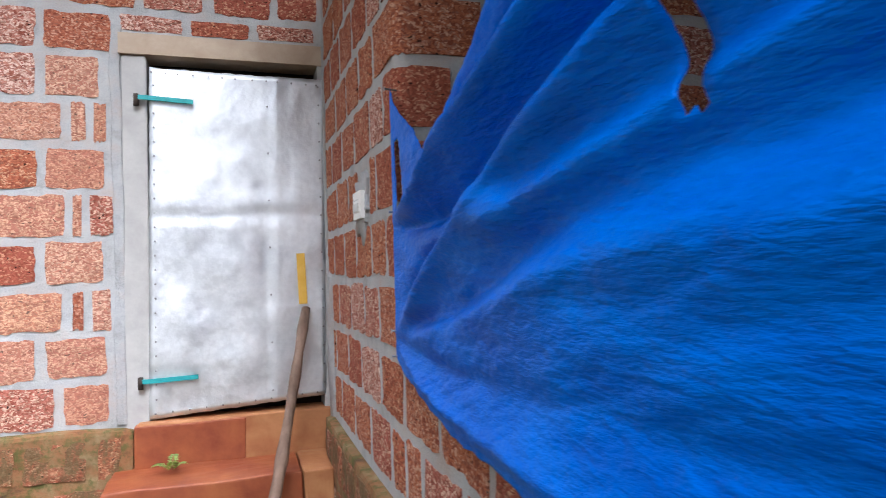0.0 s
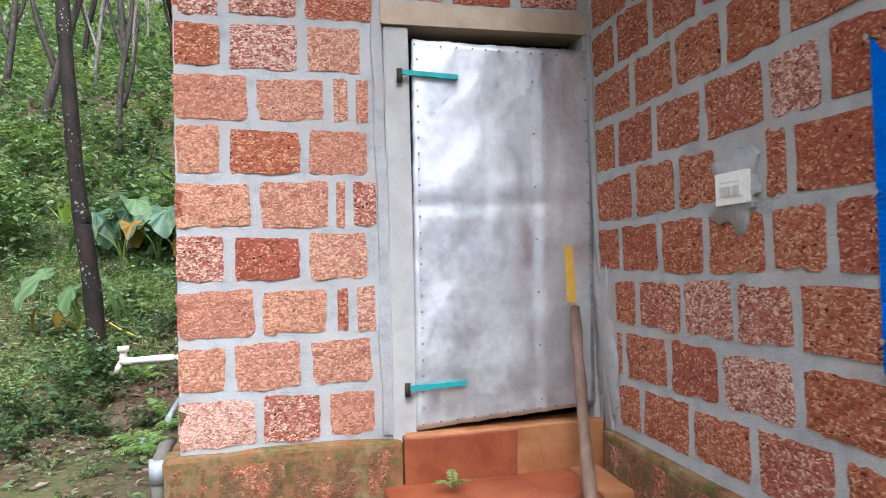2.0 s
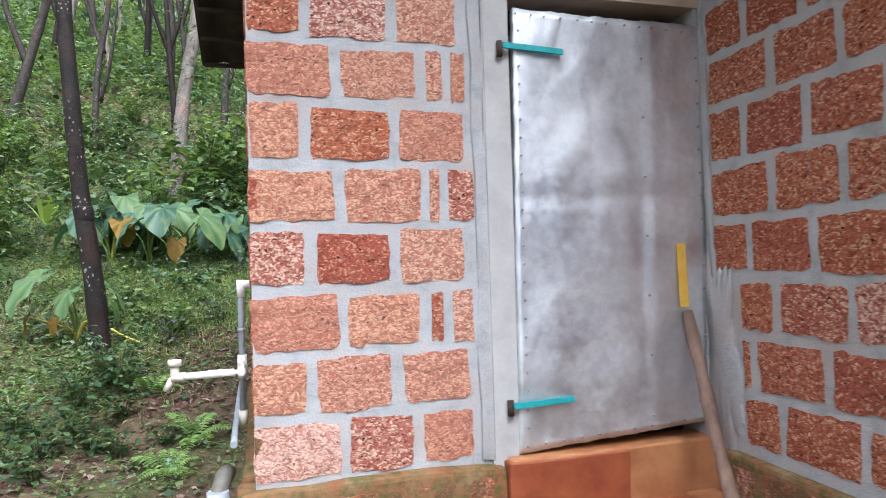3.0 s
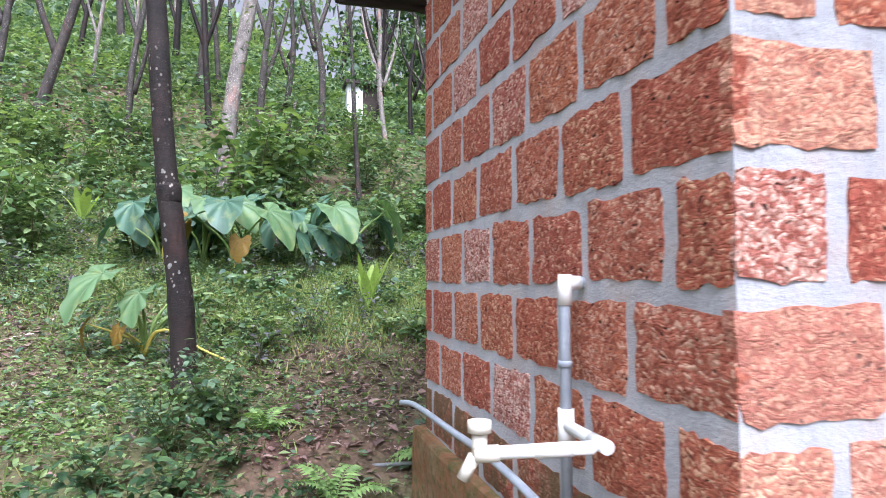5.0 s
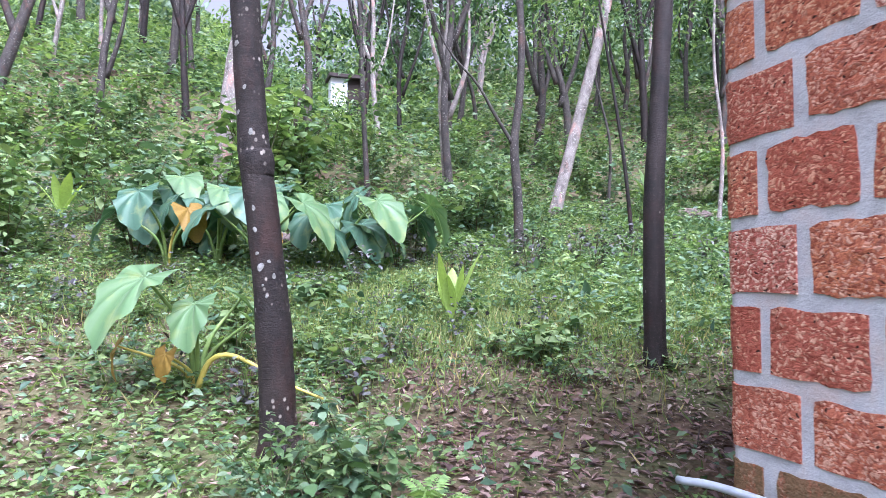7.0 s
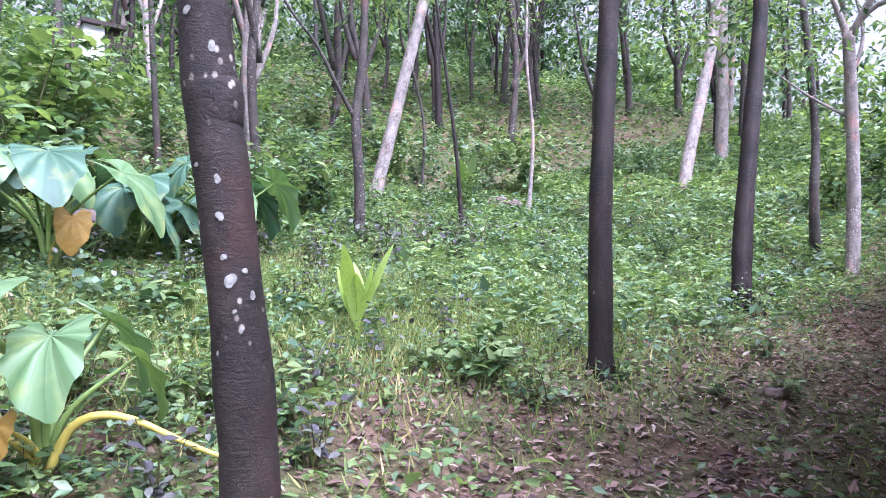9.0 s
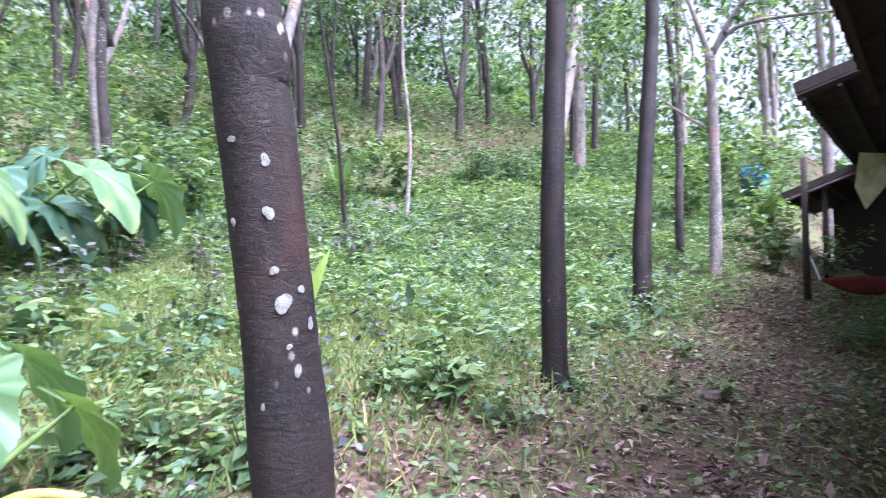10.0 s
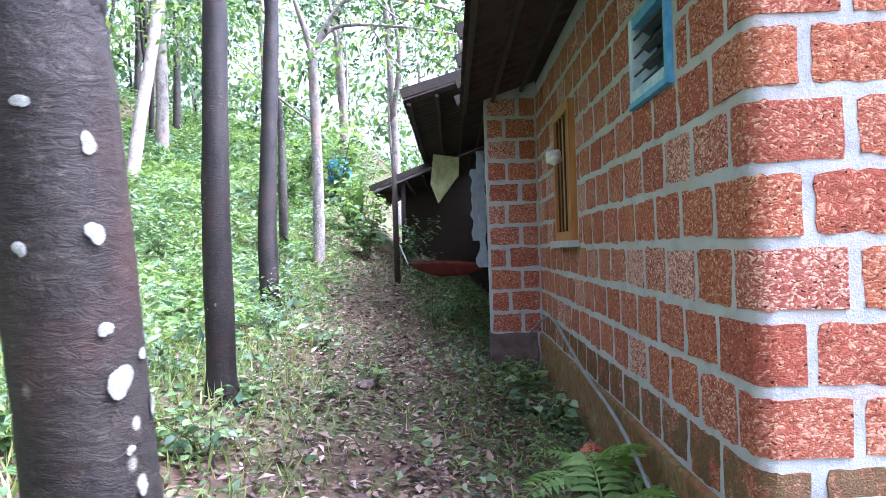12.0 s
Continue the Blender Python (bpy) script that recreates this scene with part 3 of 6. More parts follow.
def corner_block(parent, c, a, b, la, lb, z0, z1, radius, mat, seed):
    """A quoin that wraps a rounded corner at c: la along a, lb along b."""
    c, a, b = Vector((c[0], c[1], 0)), Vector((a[0], a[1], 0)), Vector((b[0], b[1], 0))
    rn = random.Random(seed)
    gap = 0.021
    path = [(c + a * (la - gap), -b), (c + a * (la * 0.5 + radius * 0.5), -b)]
    for k in range(7):
        t = math.pi / 2 * k / 6
        n = -b * math.cos(t) - a * math.sin(t)
        path.append((c + (a + b) * radius + n * radius, n))
    path += [(c + b * (lb * 0.5 + radius * 0.5), -a), (c + b * (lb - gap), -a)]
    bm = bmesh.new()
    cols = []
    zz = [z0 + gap + (z1 - z0 - 2 * gap) * j / 4 for j in range(5)]
    for p, n in path:
        col = [bm.verts.new((*(p + n * (0.005 + rn.uniform(-0.0035, 0.004)) + Vector((0, 0, z + rn.uniform(-1, 1) * 0.005))),)) for z in zz]
        low = [bm.verts.new((p - n * 0.02) + Vector((0, 0, z))) for z in (zz[0], zz[-1])]
        cols.append((col, low))
    for (k0, l0), (k1, l1) in zip(cols, cols[1:]):
        for j in range(4):
            bm.faces.new((k0[j], k0[j + 1], k1[j + 1], k1[j])).smooth = True
        bm.faces.new((l0[0], k0[0], k1[0], l1[0]))
        bm.faces.new((k0[-1], l0[1], l1[1], k1[-1]))
    for col, low in (cols[0], cols[-1]):
        bm.faces.new((*col, low[1], low[0]))
    bmesh.ops.recalc_face_normals(bm, faces=bm.faces[:])
    for e in bm.edges:
        e.smooth = len(e.link_faces) == 2 and e.calc_face_angle(0) < 0.6
    part("brick", bm, mat, parent)


def corner_core(name, c, a, b, radius, depth, z0, z1, label):
    """The rounded mortar core behind the quoins."""
    c, a, b = Vector((c[0], c[1], 0)), Vector((a[0], a[1], 0)), Vector((b[0], b[1], 0))
    pts = [c + a * depth] + [c + (a + b) * radius + (-b * math.cos(t) - a * math.sin(t)) * radius for t in (math.pi / 2 * k / 10 for k in range(11))] + [c + b * depth, c + (a + b) * depth]
    bm = bmesh.new()
    lo = [bm.verts.new((p.x, p.y, z0)) for p in pts]
    hi = [bm.verts.new((p.x, p.y, z1)) for p in pts]
    bm.faces.new(lo)
    bm.faces.new(hi)
    for k in range(len(pts)):
        n = (k + 1) % len(pts)
        bm.faces.new((lo[k], lo[n], hi[n], hi[k]))
    bmesh.ops.recalc_face_normals(bm, faces=bm.faces[:])
    return tagged(part(name, bm, MORTAR), label, "wall", kind="structure")


def lay(parent, place, u0, u1, z0, z1, gap=0.042, pool=None):
    """One block between u0 and u1 along a wall; place(u, z) gives its pose."""
    w, h = u1 - u0 - gap, z1 - z0 - gap * 0.95
    if w < 0.03:
        return
    pool = pool or BLOCKS
    ob = new("brick", pool[_brng.randrange(len(pool))])
    ob.parent = parent
    j = _brng.uniform
    ob.matrix_basis = place((u0 + u1) / 2 + j(-.004, .004), (z0 + z1) / 2 + j(-.005, .005)) @ pose(0, 0, 0, 0, j(-1.4, 1.4), 0) @ Matrix.Diagonal((w * (1 + j(-.03, .03)), 1.0, h * (1 + j(-.07, .05)), 1))


def courses(parent, place, u0, u1, odd, even, pitch=0.342, z_from=0, z_to=len(COURSE) - 1, clear=(), low=None, starts=None):
    """Rows of blocks from u0 to u1, with the first joint of odd and even rows given."""
    for r in range(z_from, z_to):
        z0, z1 = COURSE[r], COURSE[r + 1]
        joints = [starts[r % 2] if starts else u0]
        u = odd if r % 2 else even
        while u < u1 - 0.05:
            if u < joints[0] + 0.05:
                u += pitch
                continue
            joints.append(u + _brng.uniform(-0.012, 0.012))
            u += pitch
        joints.append(u1)
        for a, b in zip(joints, joints[1:]):
            pieces = [(a, b)]
            for (c0, c1, h0, h1) in clear:
                if z1 > h0 + 0.03 and z0 < h1 - 0.03:
                    cut = []
                    for (p, q) in pieces:
                        if q <= c0 or p >= c1:
                            cut.append((p, q))
                            continue
                        if p < c0:
                            cut.append((p, c0))
                        if q > c1:
                            cut.append((c1, q))
                    pieces = cut
            for p, q in pieces:
                lay(parent, place, p, q, z0, z1, pool=low if r == 0 else None)


def on_room(u, z):
    return pose(BX + u, WING_Y - 0.004, z)


def on_front(u, z):
    return pose(u, -0.004, z)


def on_wing(u, z):
    return pose(BX - 0.004, -u, z, 0, 0, -90)


def on_side(u, z):
    return pose(-0.004, CDY - u, z, 0, 0, -90)


def on_back(u, z):
    return pose(u, CDY + 0.004, z, 0, 0, 180)


def on_pier(u, z):
    return pose(4.996, CDY + u, z, 0, 0, -90)


def front_blocks():
    """The front wall beside the door, row by row from the plinth up."""
    rows = ((-0.02, 0.325, 0.60, 0.84), (-0.02, 0.204, 0.525, 0.83), (-0.02, 0.325, 0.642, 0.728, 0.85), (-0.02, 0.209, 0.526, 0.82), (-0.02, 0.319, 0.65, 0.73, 0.87),
            (-0.02, 0.198, 0.534, 0.835), (-0.02, 0.32, 0.645, 0.749, 0.845), (-0.02, 0.205, 0.535, 0.81))
    for r, row in enumerate(rows):
        for a, b in zip(row, row[1:]):
            lay(wall_front, on_front, a, b, COURSE[r], COURSE[r + 1], 0.040, BLOCKS_LIT)
    for r in range(8, 11):
        z0, z1 = COURSE[r] + (0.115 if r == 8 else 0), COURSE[r + 1]
        u = 0.0
        nxt = 0.31 if r % 2 else 0.2
        while u < BX - 0.03:
            lay(wall_front, on_front, u, min(nxt, BX - 0.01), z0 if u > 0.8 or r > 8 else COURSE[r], z1)
            u, nxt = nxt, nxt + 0.335


def make_plinth(name, x0, x1, y0, y1, z1, parent_label):
    bm = soft_box(x0, x1, y0, y1, -0.4, z1, 0.02, 2, 0.016, 7)
    ob = part(name, bm, PLINTH)
    return tagged(ob, parent_label, "plinth", kind="structure")


plinth_front = make_plinth("trim_plinth_front", -0.06, 0.93, -0.06, 0.1, 0.485, "mossy stained stone plinth below the block wall")
make_plinth("trim_plinth_side", -0.05, 0.1, 0.12, 2.26, 0.50, "damp mossy plinth along the side wall")
make_plinth("trim_plinth_back", 0.12, 5.0, 2.1, 2.232, 0.49, "green stained plinth along the back wall")
_pp = make_plinth("trim_plinth_pier", 4.985, 5.2, CDY + 0.05, 2.765, 0.50, "dark damp stone foot of the cross wall")
_pp.data.materials[0] = RUBBLE
plinth_wing = make_plinth("trim_plinth_wing", BX - 0.05, BX + 0.1, -6.0, -0.12, 0.46, "ochre stained plinth below the wing wall")


# ---------------------------------------------------------------- door
def make_door_surround():
    bm = bmesh.new()
    box(bm, 0.897, 1.012, -0.014, 0.14, 0.45, 2.345)
    bmesh.ops.bevel(bm, geom=bm.edges[:], offset=0.006, segments=2, affect="EDGES")
    tagged(part("trim_door_post", bm, FRAME), "grey cement door post beside metal door", "door frame", kind="structure")
    tagged(part("trim_door_lintel", soft_box(0.885, 1.9, -0.028, 0.16, 2.35, 2.455, 0.006), LINTEL), "cream cement lintel above the door", "lintel", kind="structure")
    tagged(part("trim_door_jamb", soft_box(1.872, 1.902, -0.02, 0.14, 0.45, 2.348, 0.004), FRAME), "thin grey cement jamb in the corner", "door frame", kind="structure")
    bm = soft_box(0.845, 0.896, -0.010, 0.05, 0.5, 2.5, 0.008, 2, 0.016, 8)
    tagged(part("trim_plaster_strip", bm, PLASTER), "rough grey plaster between blocks and door post", "plaster", kind="structure")
    ob = part("trim_plaster_corner", blob_bm(0.095, 0.36, 0.016, 81, 54), PLASTER)
    ob.matrix_basis = pose(BX, -0.10, 0.86, 0, 0, -90)
    tagged(ob, "rough grey plaster patch in the corner", "plaster", kind="structure")
    ob = part("trim_plaster_corner_upper", blob_bm(0.030, 0.60, 0.012, 83, 60), PLASTER)
    ob.matrix_basis = pose(BX, -0.035, 1.78, 0, 0, -90)
    tagged(ob, "thin ragged plaster strip in the corner", "plaster", kind="structure")
    # added dark sheet so that the gap around the door reads as shade
    tagged(part("wall_door_gap_shade", soft_box(0.9, BX, 0.30, 0.40, 0, 3, 0), TIMBER_AND_SHADE), "added dark sheet for the shade behind the door", "wall", kind="structure")


def make_door():
    door = thing("metal_door", 1.0, -0.015, 0.51, "dented galvanised sheet metal door, closed, with teal hinge straps", "door")
    w, h, nx, nz = 0.885, 1.775, 36, 64
    bm = bmesh.new()
    rows = []
    for j in range(nz + 1):
        row = []
        for i in range(nx + 1):
            u, v = i / nx, j / nz
            x = u * w + 0.028 * v - 0.010 * (1 - v) * u
            z = v * h + 0.055 * u * (1 - v) - 0.015 * u * v
            y = 0.010 * noise.noise((u * 2.2, v * 3.5, 0.3)) + 0.005 * noise.noise((u * 7, v * 11, 2.2)) + 0.0025 * noise.noise((u * 19, v * 30, 5))
            y += 0.006 * math.exp(-((v - 0.57) / 0.012) ** 2) + (-0.006 if u > 0.68 else 0) - 0.012 * math.exp(-((u - 0.18) ** 2 + (v - 0.2) ** 2) / 0.012)
            if i in (0, nx) or j in (0, nz):
                x += random.uniform(-0.0025, 0.0025)
                z += random.uniform(-0.003, 0.003)
            row.append(bm.verts.new((x, y - 0.008, z)))
        rows.append(row)
    for j in range(nz):
        for i in range(nx):
            bm.faces.new((rows[j][i], rows[j][i + 1], rows[j + 1][i + 1], rows[j + 1][i])).smooth = True
    rim = rows[0][:-1] + [r[-1] for r in rows[:-1]] + list(reversed(rows[-1]))[:-1] + [r[0] for r in reversed(rows)][:-1]
    back = [bm.verts.new((v.co.x, v.co.y + 0.03, v.co.z)) for v in rim]
    for k in range(len(rim)):
        n = (k + 1) % len(rim)
        bm.faces.new((rim[n], rim[k], back[k], back[n]))
    bm.faces.new(back)
    part("sheet", bm, SHEET, door)
    for z, tilt, s in ((1.615, -3.0, 1), (0.195, 1.5, 1)):
        bm = soft_box(-0.045, 0.215, -0.012, 0.0, -0.011, 0.011, 0.003)
        o = part("hinge_strap", bm, TEAL, door, "teal painted steel hinge strap")
        o.matrix_basis = pose(0.02, -0.02, z, 0, -tilt, 0)
        bm = bmesh.new()
        tube(bm, [(0, 0, -0.03), (0, 0, 0.03)], [0.013, 0.013], 10)
        o = part("hinge_pin", bm, TIMBER_AND_SHADE, door)
        o.matrix_basis = pose(-0.035, -0.015, z - 0.01)
    nails = [(0.02 + 0.07 * i + random.uniform(-.01, .01), 1.752 - 0.002 * i) for i in range(13)] + [(0.02 + 0.08 * i, 0.03 + 0.004 * i) for i in range(11)]
    nails += [(0.025 + 0.01 * k / 24, 0.1 + 0.072 * k) for k in range(23)] + [(0.86, 0.12 + 0.1 * k) for k in range(17)] + [(0.59, 0.1 + 0.25 * k) for k in range(7)]
    bm = bmesh.new()
    bmesh.ops.create_uvsphere(bm, u_segments=6, v_segments=4, radius=0.0055)
    nail_mesh = None
    for x, z in nails:
        if nail_mesh is None:
            o = part("nail", bm, NAIL, door)
            nail_mesh = o.data
        else:
            o = new("nail", nail_mesh)
            o.parent = door
        o.matrix_basis = pose(x + 0.012, -0.016, z)
    bm = soft_box(0, 0.044, -0.002, 0.0, 0, 0.27, 0)
    o = part("paint_stripe", bm, YELLOW, door, "worn yellow painted stripe")
    o.matrix_basis = pose(0.745, -0.022, 0.545, 0, -2, 0)


def make_steps():
    st = thing("door_steps", 1.4, -0.2, 0, "two worn red oxide cement steps below the metal door", "steps")
    part("step", soft_box(-0.45, 0.5, 0.13, 0.3, -0.2, 0.502, 0.014, 3, 0.008, 6), STEP_WORN, st, "upper step worn to ochre at the edge")
    part("step", soft_box(-0.462, 0.06, 0.125, 0.2, 0.28, 0.492, 0.012, 3, 0.006, 5), STEP, st, "painted dark red riser")
    part("step", soft_box(-0.56, 0.31, -0.21, 0.2, -0.2, 0.285, 0.014, 3, 0.010, 6), STEP, st)
    part("step", soft_box(0.315, 0.455, -0.22, 0.18, -0.2, 0.29, 0.014, 3, 0.010, 6), STEP_WORN, st, "bare cement block at the end of the step")


def make_pole():
    ob = thing("wooden_pole", 1.50, -0.76, 0.0, "weathered round wooden pole leaning on the metal door", "pole")
    bm = bmesh.new()
    pts = curve_points([(0.0, 0.0, 0.0), (0.075, 0.17, 0.26), (0.165, 0.42, 0.585), (0.28, 0.725, 1.03)], 14)
    tube(bm, pts, [0.030 - 0.005 * (i / 13) + 0.003 * math.sin(i * 2.3) for i in range(14)], 12, 0.3, 9)
    part("shaft", bm, WOOD, ob)


def make_switch():
    sw = thing("switch_board", BX, -1.07, 1.47, "white plastic electric switch plate set in grey cement", "switch")
    part("cement_patch", blob_bm(0.115, 0.105, 0.014, 77, 40), PLASTER, sw, "smeared grey cement patch").matrix_basis = pose(-0.002, 0.005, 0.0, 0, 0, -90)
    part("plate", soft_box(-0.030, 0.0, -0.077, 0.077, -0.045, 0.062, 0.006, 3), WHITE, sw)
    part("module_frame", soft_box(-0.033, -0.02, -0.055, 0.055, -0.02, 0.042, 0.003), WHITE, sw)
    for k in range(4):
        o = part("rocker_switch", soft_box(-0.037, -0.03, -0.010, 0.010, -0.017, 0.014, 0.002), SWITCHGREY, sw)
        o.matrix_basis = pose(0, -0.038 + 0.025 * k, 0.0)
    part("label_bar", soft_box(-0.0345, -0.03, -0.045, 0.045, 0.026, 0.030, 0), SWITCHGREY, sw)


def make_tarp():
    """A sheet hung from the eave and pinned at the wall's corner, with folds that fan out from the pins."""
    nu, nv = 210, 130
    y0, width = -1.605, 3.3
    tops = ((0, .04, .13, .32, .45, .60, .76, .94, 1.3, 1.8, 2.3, 3.3), (1.80, 1.745, 1.69, 1.60, 1.51, 1.55, 1.60, 1.66, 1.82, 2.15, 2.98, 3.0))
    lows = ((0, .03, .13, .46, .66, .88, 1.04, 3.3), (.955, .935, .91, .875, .86, .87, .875, .85))
    # fold lines: where they run, how far they stand out, how wide they are
    folds = (((.10, .38, .53, .70, .92, 1.09, 1.19, 2.5), (1.385, 1.40, 1.435, 1.485, 1.515, 1.535, 1.555, 1.85), 0.055, 0.034),
             ((.10, .27, .50, .70, .92, 1.09, 1.24, 2.5), (1.350, 1.340, 1.355, 1.385, 1.445, 1.485, 1.52, 1.80), -0.055, 0.032),
             ((.03, .48, .73, .99, 1.16, 1.29, 2.5), (1.03, 1.19, 1.275, 1.365, 1.42, 1.455, 1.72), 0.042, 0.038),
             ((.10, .35, .60, .80, 1.0, 1.3, 2.5), (1.12, 1.225, 1.30, 1.355, 1.415, 1.49, 1.77), -0.030, 0.030),
             ((.05, .35, .72, .98, 1.15, 1.28, 2.5), (1.02, 1.085, 1.14, 1.22, 1.275, 1.305, 1.45), -0.032, 0.040),
             ((.04, .30, .61, .90, 1.15, 1.28, 2.5), (1.025, 1.04, 1.09, 1.14, 1.19, 1.22, 1.33), 0.022, 0.032),
             ((.04, .40, .90, 1.3, 2.5), (1.01, 0.985, 1.0, 1.04, 1.1), -0.016, 0.030),
             ((.03, .30, .60, 1.0, 2.5), (0.985, 0.93, 0.91, 0.92, 0.95), 0.018, 0.022),
             ((.48, .62, .78, 1.0, 1.4, 2.5), (1.475, 1.50, 1.545, 1.585, 1.68, 2.1), -0.035, 0.022),
             ((1.0, 1.3, 1.6, 2.5), (1.30, 1.345, 1.39, 1.52), 0.030, 0.035), ((1.1, 1.45, 1.9), (1.36, 1.40, 1.45), -0.028, 0.028))
    bm = bmesh.new()
    rows = []
    for j in range(nv + 1):
        v = j / nv
        row = []
        for i in range(nu + 1):
            s = width * (i / nu) ** 1.35
            lo = float(np.interp(s, *lows)) + 0.008 * noise.noise((s * 14, 0, 0))
            hi = float(np.interp(s, *tops)) + 0.006 * noise.noise((s * 11, 4, 0))
            z = lo + (hi - lo) * v
            off = 0.085 * min(s / 1.2, 1) ** 1.2
            fade = min(1, 0.10 + s * 2.2)
            for ss, zs, amp, wd in folds:
                d = (z - float(np.interp(s, ss, zs)) + 0.010 * noise.noise((s * 3, z * 2, amp * 50))) / (wd * (0.75 + 0.35 * min(s, 1.5)))
                end = min(1, max(0, (s - ss[0] + 0.15) / 0.15))
                if abs(d) < 3:
                    off += amp * fade * end * math.exp(-abs(d) ** 1.7)
            across = z - 0.32 * s
            off += fade * (0.006 * noise.noise((s * 5, across * 22, 3)) + 0.0035 * noise.noise((s * 14, across * 60, 6)) + 0.0022 * noise.noise((s * 30, z * 75, 9)))
            row.append(bm.verts.new((BX - 0.016 - max(off, -0.004 if s < 0.1 else -0.05), y0 - s, z)))
        rows.append(row)
    for j in range(nv):
        for i in range(nu):
            s, z = y0 - rows[j][i].co.y, rows[j][i].co.z
            f = (1.62 - z) / 0.22
            torn = (0 < f < 1 and 0.035 + 0.025 * f < s < 0.10 + 0.07 * f) or (1.485 < s < 1.52 and 1.355 < z < 1.50)
            if not torn:
                bm.faces.new((rows[j][i], rows[j][i + 1], rows[j + 1][i + 1], rows[j + 1][i])).smooth = True
    bmesh.ops.delete(bm, geom=[v for v in bm.verts if not v.link_faces], context="VERTS")
    bmesh.ops.solidify(bm, geom=bm.faces[:], thickness=0.002)
    ob = new("tarpaulin")
    tagged(ob, "creased bright blue tarpaulin hung across the open veranda", "tarpaulin")
    part("sheet", bm, TARP, ob)
    for y, z in ((-1.61, 1.79), (-1.62, 1.40), (-1.62, 1.03), (-1.615, 0.95)):
        bm = bmesh.new()
        tube(bm, [(BX + 0.02, y, z), (BX - 0.03, y, z + 0.004), (BX - 0.034, y, z + 0.004)], [0.003, 0.003, 0.008], 8)
        part("nail", bm, NAIL, ob, "bent steel nail")


# ---------------------------------------------------------------- roof
def corrugated(name, x0, x1, ya, za, yb, zb, label, wave=0.26, amp=0.022, thick=0.02):
    n = int((x1 - x0) / wave * 8)
    m = 10
    bm = bmesh.new()
    lo, hi = [], []
    for j in range(m + 1):
        t = j / m
        a, b = [], []
        for i in range(n + 1):
            x = x0 + (x1 - x0) * i / n
            z = za + (zb - za) * t + amp * math.sin(2 * math.pi * x / wave) + 0.02 * noise.noise((x * 0.8, t * 2, 1)) + (0.008 if (j % 2) else 0)
            y = ya + (yb - ya) * t
            a.append(bm.verts.new((x, y, z)))
            b.append(bm.verts.new((x, y, z + thick)))
        lo.append(a)
        hi.append(b)
    for j in range(m):
        for i in range(n):
            bm.faces.new((lo[j][i], lo[j + 1][i], lo[j + 1][i + 1], lo[j][i + 1]))
            bm.faces.new((hi[j][i], hi[j][i + 1], hi[j + 1][i + 1], hi[j + 1][i]))
    for i in range(n):
        bm.faces.new((lo[0][i], lo[0][i + 1], hi[0][i + 1], hi[0][i]))
        bm.faces.new((lo[m][i + 1], lo[m][i], hi[m][i], hi[m][i + 1]))
    for j in range(m):
        bm.faces.new((lo[j + 1][0], lo[j][0], hi[j][0], hi[j + 1][0]))
        bm.faces.new((lo[j][n], lo[j + 1][n], hi[j + 1][n], hi[j][n]))
    ob = part(name, bm, ROOF)
    tagged(ob, label, "roof", kind="structure")
    ln = math.hypot(yb - ya, zb - za)
    ang = math.degrees(math.atan2(zb - za, yb - ya))
    k = int((x1 - x0) / 0.75)
    for i in range(k + 1):
        o = part("rafter", soft_box(-0.03, 0.03, 0, ln - 0.03, -0.16, -0.055, 0.004), TIMBER_AND_SHADE, ob)
        o.matrix_basis = pose(x0 + 0.08 + (x1 - x0 - 0.16) * i / max(k, 1), ya, za, ang, 0, 0)
    for i in range(int(ln / 0.32)):
        t = (0.06 + 0.32 * i) / ln
        o = part("batten", soft_box(x0 + 0.02, x1 - 0.02, -0.02, 0.02, -0.052, -0.026, 0), TIMBER_AND_SHADE, ob)
        o.matrix_basis = pose(0, ya + (yb - ya) * t, za + (zb - za) * t)
    return ob


corrugated("roof_back", -0.36, 5.1, 3.02, 2.90, -1.6, 4.45, "sooty clay tile roof on dark timber rafters")
corrugated("roof_store", 5.05, 10.3, 3.62, 3.02, -1.6, 4.50, "dark clay tile roof over the store end")
corrugated("roof_lean_to", 10.1, 13.4, 4.6, 2.47, 2.2, 3.35, "dark lean-to roof at the far end")
corrugated("roof_wing", 2.0, 13.4, -6.5, 2.95, -1.6, 4.48, "clay tile roof of the wing")


def make_wing_eave():
    bm = bmesh.new()
    n, m = 190, 4
    lo, hi = [], []
    for i in range(n + 1):
        y = -6.4 + 5.9 * i / n
        w = 0.022 * math.sin(2 * math.pi * y / 0.26)
        lo.append([bm.verts.new((1.48 + 0.64 * j / m, y, 2.84 + 0.30 * j / m + w)) for j in range(m + 1)])
        hi.append([bm.verts.new((1.48 + 0.64 * j / m, y, 2.865 + 0.30 * j / m + w)) for j in range(m + 1)])
    for i in range(n):
        for j in range(m):
            bm.faces.new((lo[i][j], lo[i + 1][j], lo[i + 1][j + 1], lo[i][j + 1]))
            bm.faces.new((hi[i][j], hi[i][j + 1], hi[i + 1][j + 1], hi[i + 1][j]))
        bm.faces.new((lo[i + 1][0], lo[i][0], hi[i][0], hi[i + 1][0]))
    for r in (0, n):
        for j in range(m):
            bm.faces.new((lo[r][j], lo[r][j + 1], hi[r][j + 1], hi[r][j]))
    tagged(part("roof_wing_eave", bm, ROOF), "clay tile eave over the wing wall", "roof", kind="structure")


make_wing_eave()


